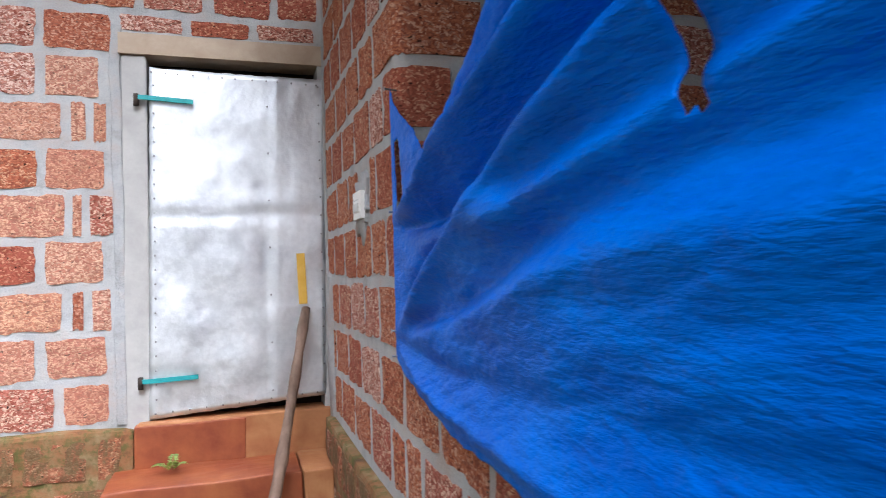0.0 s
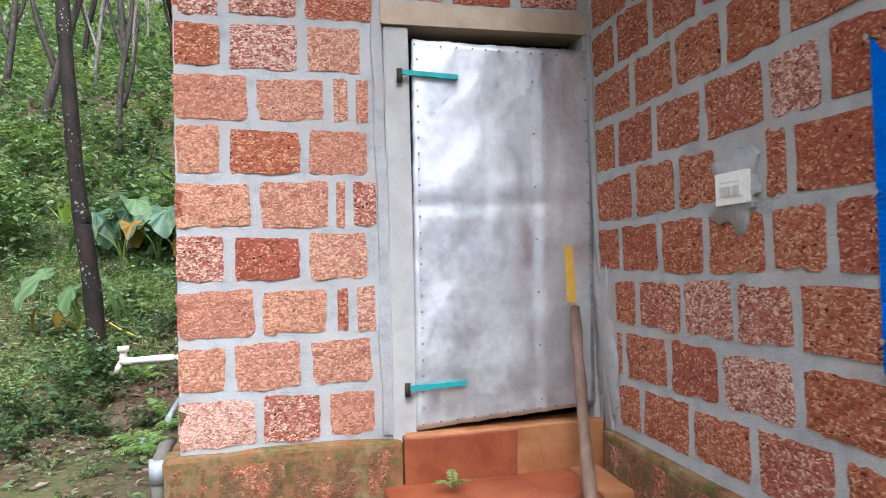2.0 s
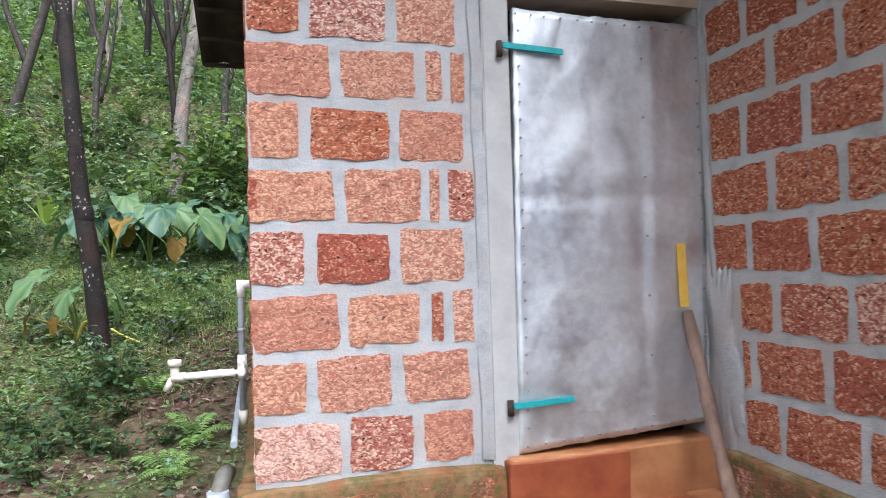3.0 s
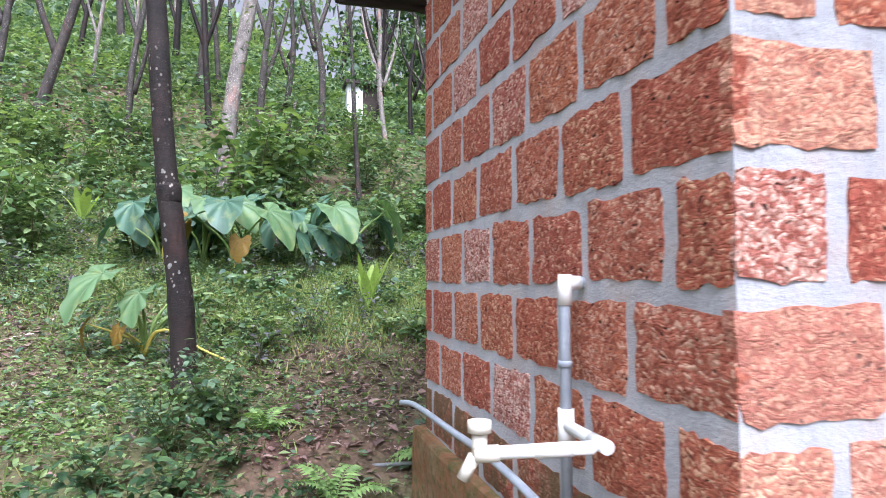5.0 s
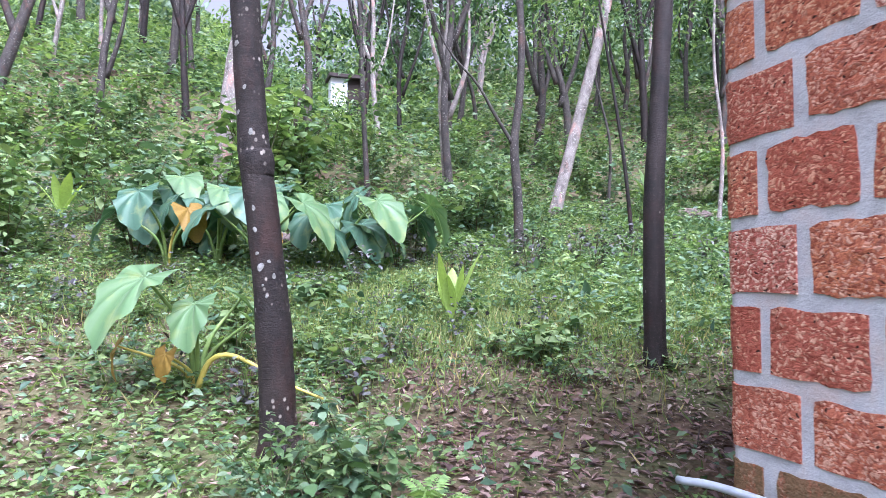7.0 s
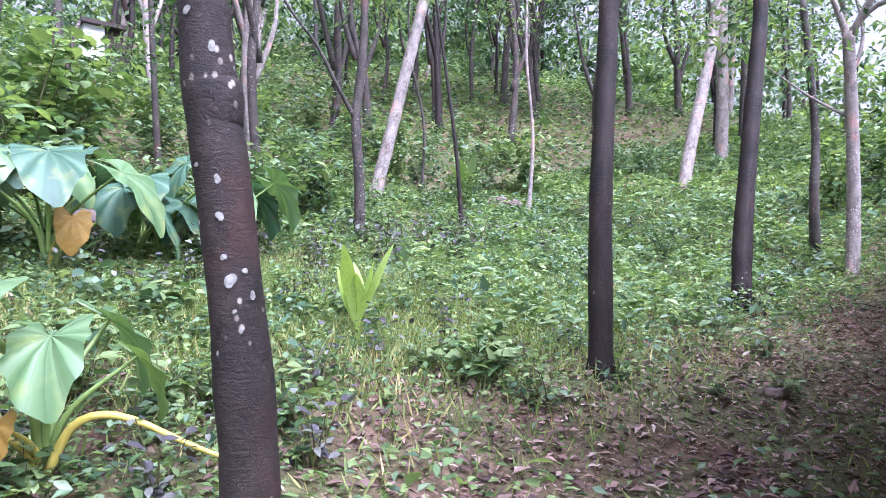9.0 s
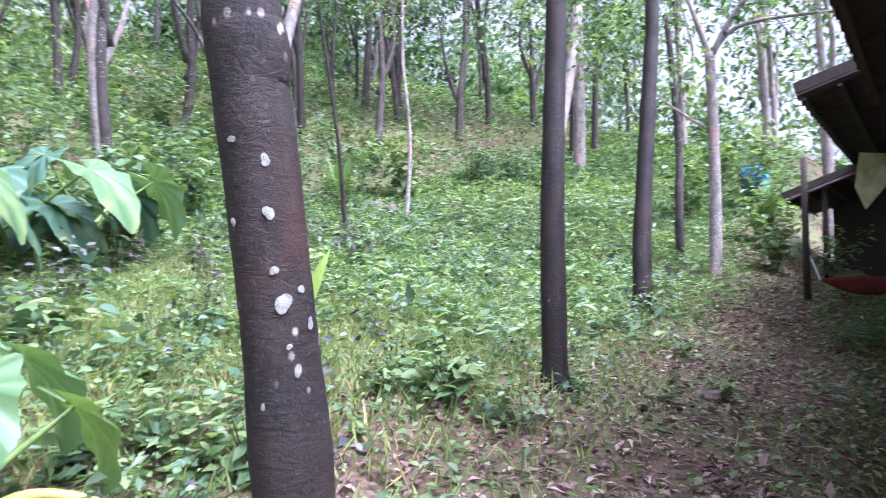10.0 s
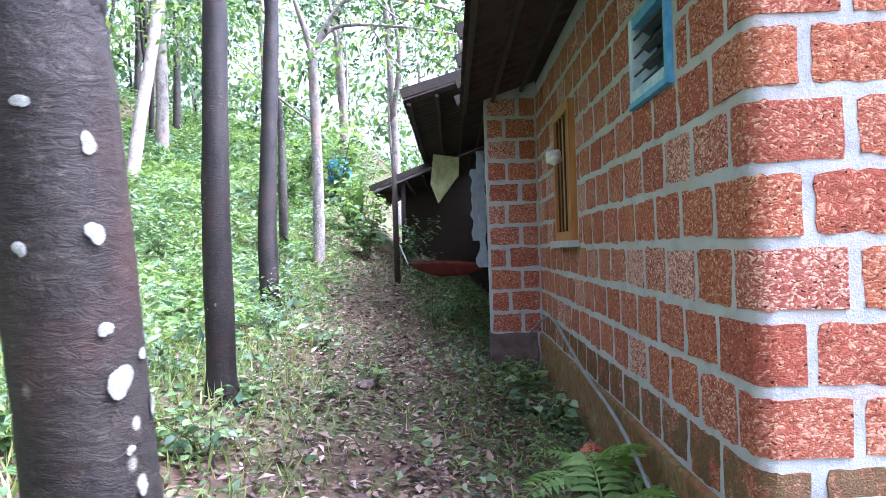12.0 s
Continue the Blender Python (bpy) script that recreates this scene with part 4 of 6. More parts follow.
# ---------------------------------------------------------------- back wall fittings
def make_blue_window():
    x0, x1, z0, z1 = WIN
    w = thing("window_1", (x0 + x1) / 2, CDY, (z0 + z1) / 2, "small blue painted louvred window with worn frame", "window", kind="structure")
    hw, hh = (x1 - x0) / 2, (z1 - z0) / 2
    for nm, b, mt in (("window_frame", (-hw, -hw + 0.05, -0.1, 0.024, -hh, hh), BLUEPAINT), ("window_frame", (hw - 0.05, hw, -0.1, 0.026, -hh, hh), BLUEWORN),
                      ("window_frame", (-hw + 0.05, hw - 0.05, -0.1, 0.022, hh - 0.05, hh), BLUEPAINT), ("window_frame", (-hw + 0.05, hw - 0.05, -0.1, 0.028, -hh, -hh + 0.05), BLUEWORN),
                      ("window_sill", (-hw - 0.01, hw + 0.01, -0.02, 0.035, -hh - 0.03, -hh - 0.002), BLUEPAINT)):
        part(nm, soft_box(*b, 0.005), mt, w)
    for k in range(4):
        o = part("louvre", soft_box(-hw + 0.062, hw - 0.062, -0.05, 0.0, -0.004, 0.004, 0), DARKGLASS_AND_SHADE, w)
        o.matrix_basis = pose(0, -0.02, -hh + 0.1 + 0.085 * k, 35, 0, 0)
    for k in range(3):
        bm = bmesh.new()
        tube(bm, [(-hw + 0.05, 0, 0), (hw - 0.05, 0, 0)], [0.006, 0.006], 8)
        o = part("bar", bm, TIMBER_AND_SHADE, w)
        o.matrix_basis = pose(0, 0.012, -hh + 0.13 + 0.09 * k)
    # added near-black sheet in place of the unlit room behind the louvres
    o = part("room_shade_backing", soft_box(-hw, hw, -0.12, -0.105, -hh, hh, 0), DARKGLASS_AND_SHADE, w)


def make_wood_window():
    x0, x1, z0, z1 = WOODWIN
    w = thing("window_2", (x0 + x1) / 2, CDY, (z0 + z1) / 2, "orange-brown wooden window with closed shutters", "window", kind="structure")
    hw, hh = (x1 - x0) / 2, (z1 - z0) / 2
    for b in ((-hw, -hw + 0.07, -0.12, 0.05, -hh, hh), (hw - 0.07, hw, -0.12, 0.05, -hh, hh), (-hw + 0.07, hw - 0.07, -0.12, 0.05, hh - 0.07, hh), (-hw + 0.07, hw - 0.07, -0.12, 0.05, -hh, -hh + 0.07)):
        part("window_frame", soft_box(*b, 0.006), WOODFRAME, w)
    part("window_sill", soft_box(-hw - 0.05, hw + 0.05, -0.02, 0.09, -hh - 0.05, -hh - 0.002, 0.008), FRAME, w, "pale cement sill")
    for s in (-1, 1):
        o = part("shutter", soft_box(-0.15, 0.15, -0.02, 0.01, -hh + 0.075, hh - 0.075, 0.006), WOODFRAME, w)
        o.matrix_basis = pose(s * 0.155, -0.01, 0)
    for k in range(4):
        bm = bmesh.new()
        tube(bm, [(0, 0, -hh + 0.06), (0, 0, hh - 0.06)], [0.008, 0.008], 8)
        o = part("bar", bm, TIMBER_AND_SHADE, w)
        o.matrix_basis = pose(-0.24 + 0.16 * k, 0.03, 0)


def crumpled(name, sx, sy, sz, mat, seed):
    bm = bmesh.new()
    bmesh.ops.create_icosphere(bm, subdivisions=3, radius=1)
    for v in bm.verts:
        k = 1 + 0.35 * noise.noise(v.co * 1.7 + Vector((seed, 0, 0))) + 0.18 * noise.noise(v.co * 4 + Vector((seed, 2, 0)))
        v.co = Vector((v.co.x * sx, v.co.y * sy, v.co.z * sz)) * k
    for f in bm.faces:
        f.smooth = True
    return part(name, bm, mat)


def pipe_run(name, pts, r, mat, label, joints=(), parent_at=None, n=24):
    ob = thing(name, *pts[0], label, "pipe")
    o = Vector(pts[0])
    bm = bmesh.new()
    loc = [Vector(p) - o for p in pts]
    tube(bm, loc, [r] * len(loc), 12)
    part("pipe", bm, mat, ob)
    for a, b, rr, mt in joints:
        bm = bmesh.new()
        tube(bm, [Vector(a) - o, Vector(b) - o], [rr, rr], 12)
        part("coupling", bm, mt, ob)
    return ob


DIRTYPVC = make_simple("muddy_grey_pvc", (0.10, 0.085, 0.06), (0.22, 0.21, 0.19), 9, 0.6, 0.3, strength=0.1)
HOSE = make_simple("dull_grey_hose", (0.12, 0.12, 0.12), (0.24, 0.25, 0.25), 14, 0.6)


def make_pipes():
    y = 0.545
    pipe_run("standpipe", [(0.05, y, 1.205), (-0.045, y, 1.205), (-0.05, y, 1.16), (-0.05, y, 0.62)], 0.014, GREYPVC, "grey plastic water pipe with white elbows on the side wall",
             [((-0.01, y, 1.205), (-0.055, y, 1.205), 0.0172, WHITE), ((-0.05, y, 1.225), (-0.05, y, 1.15), 0.0172, WHITE), ((-0.05, y, 1.015), (-0.05, y, 1.0), 0.017, GREYPVC),
              ((-0.05, y, 0.90), (-0.05, y, 0.80), 0.020, WHITE), ((-0.05, y, 0.66), (-0.05, y, 0.60), 0.019, CREAM)])
    pipe_run("tap_pipe", [(-0.05, y, 0.86), (-0.05, y - 0.17, 0.855), (-0.08, y - 0.19, 0.855), (-0.30, y - 0.12, 0.84)], 0.015, WHITE, "white plastic tap arm with cream tap",
             [((-0.05, y - 0.13, 0.856), (-0.05, y - 0.2, 0.854), 0.0165, WHITE), ((-0.12, y - 0.178, 0.852), (-0.2, y - 0.153, 0.846), 0.0165, WHITE), ((-0.27, y - 0.13, 0.841), (-0.32, y - 0.114, 0.838), 0.019, CREAM),
              ((-0.31, y - 0.117, 0.83), (-0.31, y - 0.117, 0.885), 0.017, CREAM), ((-0.31, y - 0.117, 0.885), (-0.31, y - 0.117, 0.91), 0.026, CREAM), ((-0.32, y - 0.114, 0.835), (-0.345, y - 0.106, 0.785), 0.014, CREAM)])
    pts = curve_points([(-0.08, 0.2, 0.60), (-0.075, 0.9, 0.655), (-0.075, 1.5, 0.645), (-0.07, 2.1, 0.625), (-0.09, 2.32, 0.60)], 26)
    pipe_run("garden_hose", [tuple(p) for p in pts], 0.013, GREYPVC, "grey hose lying along the side plinth")
    pts = curve_points([(-0.2, 2.6, 0.22), (0.5, 2.36, 0.30), (1.3, 2.32, 0.50), (2.2, 2.33, 0.62), (3.4, 2.32, 0.80), (3.9, 2.34, 0.76), (4.3, 2.45, 0.55)], 36)
    pipe_run("garden_hose", [tuple(p) for p in pts], 0.011, HOSE, "grey hose hanging along the back wall")
    pipe_run("drain_pipe", [(-0.15, 0.35, -0.05), (-0.15, 0.35, 0.36), (-0.13, 0.42, 0.42), (-0.12, 0.5, 0.41)], 0.036, DIRTYPVC, "stubby dirty grey waste pipe with elbow beside the wall",
             [((-0.15, 0.35, 0.28), (-0.15, 0.35, 0.385), 0.043, GREYPVC), ((-0.15, 0.35, 0.17), (-0.09, 0.36, 0.16), 0.04, GREYPVC)])


def make_store_end():
    hm = thing("hammock", 6.9, 3.25, 1.2, "faded red cloth hammock slung under the store roof", "hammock")
    bm = bmesh.new()
    nu, nv = 28, 10
    rows = []
    for i in range(nu + 1):
        u = i / nu * 2 - 1
        row = []
        for j in range(nv + 1):
            v = j / nv * 2 - 1
            wd = 0.06 + 0.28 * (1 - u * u)
            row.append(bm.verts.new((v * wd * 0.6 + 0.9 * u, 0.56 * u, -0.16 * (1 - u * u) + 0.10 * v * v * (1 - u * u) + 0.12 * abs(v) * (1 - u * u))))
        rows.append(row)
    for a, b in zip(rows, rows[1:]):
        for j in range(nv):
            bm.faces.new((a[j], a[j + 1], b[j + 1], b[j])).smooth = True
    bmesh.ops.solidify(bm, geom=bm.faces[:], thickness=0.006)
    part("cloth", bm, HAMMOCK, hm)
    for s in (-1, 1):
        bm = bmesh.new()
        tube(bm, [(0.9 * s, 0.56 * s, 0), (1.15 * s, 0.72 * s, 0.35)], [0.012, 0.008], 6)
        part("cord", bm, CLOTH, hm)
    for (x, y, z1) in ((10.25, 4.02, 2.75), (7.9, 3.98, 2.9)):
        ob = thing("roof_post", x, y, gz(x, y) - 0.05, "thin dark wooden post under the lean-to", "post")
        bm = bmesh.new()
        h = z1 - gz(x, y)
        tube(bm, [(0, 0, 0), (0.03, 0.01, h * 0.5), (0, 0, h)], [0.05, 0.045, 0.04], 9, 0.15)
        part("shaft", bm, TIMBER_AND_SHADE, ob)
    bm = bmesh.new()
    pts = [(0, 0.0, 0.92), (0, 0.52, 1.0), (0, 0.60, 0.40), (0, 0.45, 0.0), (0, 0.02, 0.55)]
    a = [bm.verts.new(p) for p in pts]
    bm.faces.new(a)
    bmesh.ops.triangulate(bm, faces=bm.faces[:])
    bmesh.ops.subdivide_edges(bm, edges=bm.edges[:], cuts=4, use_grid_fill=True)
    for v in bm.verts:
        v.co.x += 0.05 * noise.noise(v.co * 4)
    bmesh.ops.solidify(bm, geom=bm.faces[:], thickness=0.004)
    ob = part("hanging_sheet", bm, PRINT)
    ob.matrix_basis = pose(8.6, 2.98, 2.15, 0, 0, 0) @ Matrix.Scale(0.8, 4)
    tagged(ob, "yellowish printed plastic sheet hung from the rafters", "sheet")
    for k, (y, z0, z1) in enumerate(((2.80, 1.2, 2.5), (2.86, 1.5, 2.3))):
        bm = bmesh.new()
        n = 26
        rows = []
        for i in range(n + 1):
            t = i / n
            wd = 0.05 + 0.03 * noise.noise((t * 7, k, 0))
            rows.append([bm.verts.new((0.03 * noise.noise((t * 5, k, 2)), s * wd + 0.03 * noise.noise((t * 9, k + s, 4)), z0 + (z1 - z0) * t)) for s in (-1, -0.3, 0.3, 1)])
        for a, b in zip(rows, rows[1:]):
            for j in range(3):
                bm.faces.new((a[j], a[j + 1], b[j + 1], b[j])).smooth = True
        bmesh.ops.solidify(bm, geom=bm.faces[:], thickness=0.003)
        ob = part("torn_plastic", bm, GREYPVC)
        ob.matrix_basis = pose(5.3, y, 0)
        tagged(ob, "torn grey plastic strip hanging beside the pier", "plastic sheet")
    ob = crumpled("hung_cloth", 0.09, 0.06, 0.06, CLOTH, 3.0)
    ob.matrix_basis = pose(3.15, 2.32, 2.12)
    tagged(ob, "small bundled white cloth on the window bar", "cloth")


make_door_surround()
make_door()
make_steps()
make_pole()
make_switch()
make_tarp()
make_blue_window()
make_wood_window()
make_pipes()
make_store_end()

# ---------------------------------------------------------------- trees
rng = np.random.default_rng(11)


def crown_mesh(name, seed, radius, height, clumps, per, leaf, mats):
    """Leaves gathered in loose clumps, with an uneven outline and gaps."""
    r = np.random.default_rng(seed)
    ps = []
    for _ in range(clumps):
        a, q = r.uniform(0, 2 * np.pi), r.uniform(0.15, 1) ** 0.6
        c = np.array([np.cos(a) * q * radius, np.sin(a) * q * radius, r.uniform(0, height)])
        spread = r.uniform(0.18, 0.40)
        p = c + r.normal(0, spread, (per, 3)) * np.array([1, 1, 0.55])
        d = unit(p - c + r.normal(0, 0.25, (per, 3)) + np.array([0, 0, -0.15]))
        n = unit(r.normal(0, 0.45, (per, 3)) + np.array([0, 0, 1.0]))
        lg = r.uniform(0.7, 1.3, per) * leaf
        v, f = leaf_arrays(p, d, n, lg, lg * r.uniform(0.35, 0.55, per))
        ps.append((v, f, int(r.integers(len(mats)))))
    v, f, s = join_arrays(ps)
    return tri_mesh(name, v, f, mats, s)


CROWNS = [crown_mesh("crown", 20 + k, 1.9 + 0.3 * k, 2.6 + 0.4 * (k % 3), 26, 36, 0.15, [LEAF, LEAF_DARK, LEAF_LIGHT, LEAF_BLUE]) for k in range(4)]
CROWNS_FAR = [crown_mesh("crown", 40 + k, 2.4 + 0.4 * k, 4.0 + 0.6 * k, 34, 34, 0.24, [LEAF_DARK, LEAF_BLUE, LEAF, LEAF_DARK]) for k in range(3)]


CROWNS_DARK = [crown_mesh("crown", 50 + k, 2.4, 4.2, 40, 40, 0.20, [LEAF_DARK, LEAF_DARK, LEAF_BLUE]) for k in range(3)]


def make_tree(axis, r0, r1, bark, label, limbs=(), crown=None, crown_scale=1.0, group="slender forest trees", sides=12, wob=0.12, name="tree"):
    """A trunk along the axis, limbs that leave it, and a leafy crown above."""
    bx, by, bz = axis[0]
    ob = thing(name, bx, by, bz, label, "tree", group)
    o = Vector(axis[0])
    n = 90 if sides > 15 else 26
    pts = curve_points([Vector(p) - o for p in axis], n)
    bm = bmesh.new()
    rad = []
    for i in range(n):
        t = i / (n - 1)
        lump = 1 + (0.035 * noise.noise((t * 23, bx, by)) + 0.025 * noise.noise((t * 61, by, bx)) if n > 26 else 0)
        rad.append((r0 + (r1 - r0) * t) * (1 + 0.55 * max(0, 1 - t * 16) ** 1.5) * lump)
    pts[0].z -= 0.15
    tube(bm, pts, rad, sides, wob, 4.0)
    part("trunk", bm, bark, ob)
    for lb in limbs:
        q = curve_points([Vector(p) - o for p in lb[:-1]], 14)
        bm = bmesh.new()
        tube(bm, q, [lb[-1] * (1 - 0.7 * i / 13) for i in range(14)], 8, wob, 6.0)
        part("limb", bm, bark, ob)
    if crown is not None:
        c = new("crown", crown)
        c.parent = ob
        top = pts[-1]
        c.matrix_basis = pose(top.x, top.y, top.z - 1.2 * crown_scale, 0, 0, random.uniform(0, 360)) @ Matrix.Scale(crown_scale, 4)
    return ob


def lichen_patch(parent, axis_pt, toward, r, size, seed):
    """A lichen crust that lies on the trunk's face."""
    bm = bmesh.new()
    n = 24
    out = Vector((toward[0], toward[1], 0)).normalized()
    side = Vector((-out.y, out.x, 0))
    rn = random.Random(seed)
    ring = []
    for k in range(n):
        a = 2 * math.pi * k / n
        q = size * (0.9 + 0.16 * math.sin(2 * a + seed) + 0.07 * math.sin(3 * a + 2 * seed) + rn.uniform(-0.05, 0.05))
        u, w = math.cos(a) * q * 0.85, math.sin(a) * q
        th = u / r
        ring.append(bm.verts.new(out * (math.cos(th) * (r + 0.001)) + side * (math.sin(th) * (r + 0.001)) + Vector((0, 0, w))))
    mid = bm.verts.new(out * (r + 0.003))
    for k in range(n):
        bm.faces.new((ring[k], ring[(k + 1) % n], mid)).smooth = True
    o = part("lichen_patch", bm, LICHEN, parent, "white lichen crust")
    o.matrix_basis = Matrix.Translation(Vector(axis_pt) - Vector(parent.matrix_basis.translation))


TREE1 = ((-1.225, 3.58, 0.42), (-1.262, 3.58, 1.0), (-1.325, 3.59, 1.55), (-1.375, 3.6, 1.95), (-1.43, 3.6, 2.7), (-1.52, 3.7, 4.2), (-1.5, 3.9, 6.4))


def axis_at(axis, z):
    zs = [p[2] for p in axis]
    return (float(np.interp(z, zs, [p[0] for p in axis])), float(np.interp(z, zs, [p[1] for p in axis])), z)


def make_near_trees():
    t1 = make_tree(TREE1, 0.082, 0.055, BARK_SPOTTED, "dark wet tree trunk dotted with white lichen", [((-1.5, 3.75, 4.4), (-1.9, 3.9, 5.0), (-2.4, 4.2, 5.6), 0.03)], CROWNS[0], 0.55, "near forest trees", 28, 0.10)
    spots = ((1.30, 0.02, 0.030), (1.36, -0.12, 0.015), (1.325, 0.55, 0.014), (1.465, -0.1, 0.020), (1.56, -0.05, 0.018), (1.11, -0.75, 0.011), (1.17, 0.2, 0.012), (1.22, 0.05, 0.010), (1.60, -0.85, 0.016), (1.45, -1.1, 0.014),
             (1.75, 0.15, 0.013), (1.9, 0.3, 0.022), (2.1, 0.1, 0.018), (2.3, -0.3, 0.025), (0.95, -0.5, 0.010), (0.82, 0.1, 0.010), (1.02, 0.4, 0.009), (1.26, 0.75, 0.018), (0.7, 0.5, 0.012), (1.99, -0.5, 0.02))
    for k, (z, turn, size) in enumerate(spots):
        a = math.atan2(-1.35, -0.75) + turn
        lichen_patch(t1, axis_at(TREE1, z), (math.cos(a), math.sin(a)), 0.080 - 0.006 * (z - 0.4), size * 0.66, k)
    bm = bmesh.new()
    q = [Vector(axis_at(TREE1, 1.70 + 0.018 * i)) - Vector(TREE1[0]) for i in range(8)]
    tube(bm, q, [0.0715 + 0.004 * math.sin(math.pi * i / 7) for i in range(8)], 18, 0.12, 9)
    part("knot", bm, BARK_SPOTTED, t1)
    make_tree(((1.365, 4.37, 0.60), (1.36, 4.37, 1.3), (1.375, 4.37, 1.95), (1.46, 4.37, 3.05), (1.55, 4.4, 4.6), (1.5, 4.5, 6.6)), 0.078, 0.055, BARK, "straight dark tree trunk standing in leaf litter", [], CROWNS[1], 0.55, "near forest trees", 24, 0.09)
    make_tree(((4.34, 4.94, 0.80), (4.50, 4.98, 1.75), (4.71, 4.98, 2.92), (4.93, 4.98, 4.14), (5.1, 5.03, 6.0)), 0.101, 0.065, BARK, "straight dark grey tree trunk with smooth bark", [((4.91, 4.98, 4.1), (5.2, 4.93, 4.45), (5.75, 4.83, 4.7), 0.032)], CROWNS[2], 0.6, "near forest trees", 20, 0.08)
    make_tree(((8.05, 5.2, 1.08), (8.16, 5.2, 1.95), (8.16, 5.2, 3.4), (8.07, 5.2, 4.6)), 0.095, 0.075, BARK_PALE, "lichen-whitened tree trunk forking into thin arching limbs",
              [((8.07, 5.2, 4.5), (8.1, 4.85, 5.1), (8.1, 4.5, 5.35), (8.1, 3.6, 5.25), (8.0, 2.9, 5.0), 0.055), ((8.07, 5.2, 4.55), (8.1, 4.8, 4.9), (8.1, 3.9, 4.87), (8.1, 2.86, 4.7), 0.045),
               ((8.07, 5.2, 4.5), (8.0, 5.4, 5.2), (7.9, 5.7, 6.2), 0.055), ((8.1, 4.3, 4.9), (8.2, 3.9, 4.3), (8.3, 3.7, 3.9), 0.014), ((8.1, 4.2, 5.3), (8.0, 3.6, 4.7), (7.9, 3.2, 4.2), 0.012),
               ((8.16, 5.2, 3.4), (8.0, 5.7, 3.8), (7.8, 6.2, 4.3), 0.025)], CROWNS[3], 0.9, "near forest trees", 14, 0.1)
    make_tree(((8.7, 5.9, 1.35), (8.55, 5.85, 2.4), (8.75, 5.9, 3.5), (8.6, 6.0, 5.5)), 0.08, 0.05, BARK_MID, "dark crooked tree beside the pale forked one", [], CROWNS[0], 0.9, "near forest trees")
    make_tree(((-1.52, 11.5, 2.35), (-1.32, 11.5, 4.66), (-1.05, 11.5, 6.25), (-0.8, 11.5, 8.5)), 0.15, 0.11, BARK_PALE, "pale banded tree trunk leaning over the undergrowth", [], CROWNS[1], 1.2, "pale leaning trees")
    make_tree(((2.477, 8.85, 1.55), (2.46, 8.85, 2.4), (2.406, 8.85, 3.19), (2.485, 8.85, 3.85), (2.52, 8.85, 4.75), (2.5, 9, 6.5)), 0.07, 0.045, BARK_MID, "thin crooked tree with a bent side limb",
              [((2.41, 8.85, 3.15), (2.1, 8.85, 3.6), (1.84, 8.85, 4.0), (1.4, 8.85, 4.45), (1.0, 8.8, 5.2), 0.03)], CROWNS[2], 0.9)
    make_tree(((4.49, 11.6, 2.4), (4.99, 11.6, 4.15), (5.63, 11.6, 6.4), (6.2, 11.7, 8.6)), 0.12, 0.09, BARK_PALE, "pale reddish tree trunk leaning sideways", [], CROWNS[3], 1.2, "pale leaning trees")
    make_tree(((11.8, 9.9, 2.9), (12.3, 9.9, 4.4), (13.1, 9.9, 6.4), (13.6, 9.9, 8.2)), 0.15, 0.12, BARK_PALE, "pale leaning tree trunk above the meadow", [], CROWNS[1], 1.3, "pale leaning trees")
    make_tree(((15.0, 10.6, 4.0), (15.1, 10.6, 6.0), (15.3, 10.7, 9.0)), 0.17, 0.14, BARK_PALE, "pale upright tree trunk above the meadow", [], CROWNS[2], 1.3, "pale leaning trees")


def lean_tree(x, y, r, h, dx, bark=None, fork=True, crown=None, cs=1.0):
    z = gz(x, y)
    k = random.uniform(-0.12, 0.12)
    axis = ((x, y, z - 0.05), (x + dx * 0.3 + k, y, z + h * 0.33), (x + dx * 0.65 - k, y + 0.1, z + h * 0.66), (x + dx, y + 0.2, z + h))
    limbs = []
    if fork:
        for s in (-1, 1):
            b = Vector(axis[0]).lerp(Vector(axis[2]), random.uniform(0.3, 0.8))
            ln = random.uniform(1.6, 3.2)
            limbs.append((tuple(b), (b.x + s * 0.35 * ln * 0.6, b.y + random.uniform(-.3, .3), b.z + ln * 0.7), (b.x + s * 0.35 * ln, b.y + random.uniform(-.5, .5), b.z + ln * 1.7), r * 0.7))
    make_tree(axis, r, r * 0.5, bark or BARK_MID, "slender dark forest tree on the green slope", limbs, crown, cs, "slender forest trees", 9)


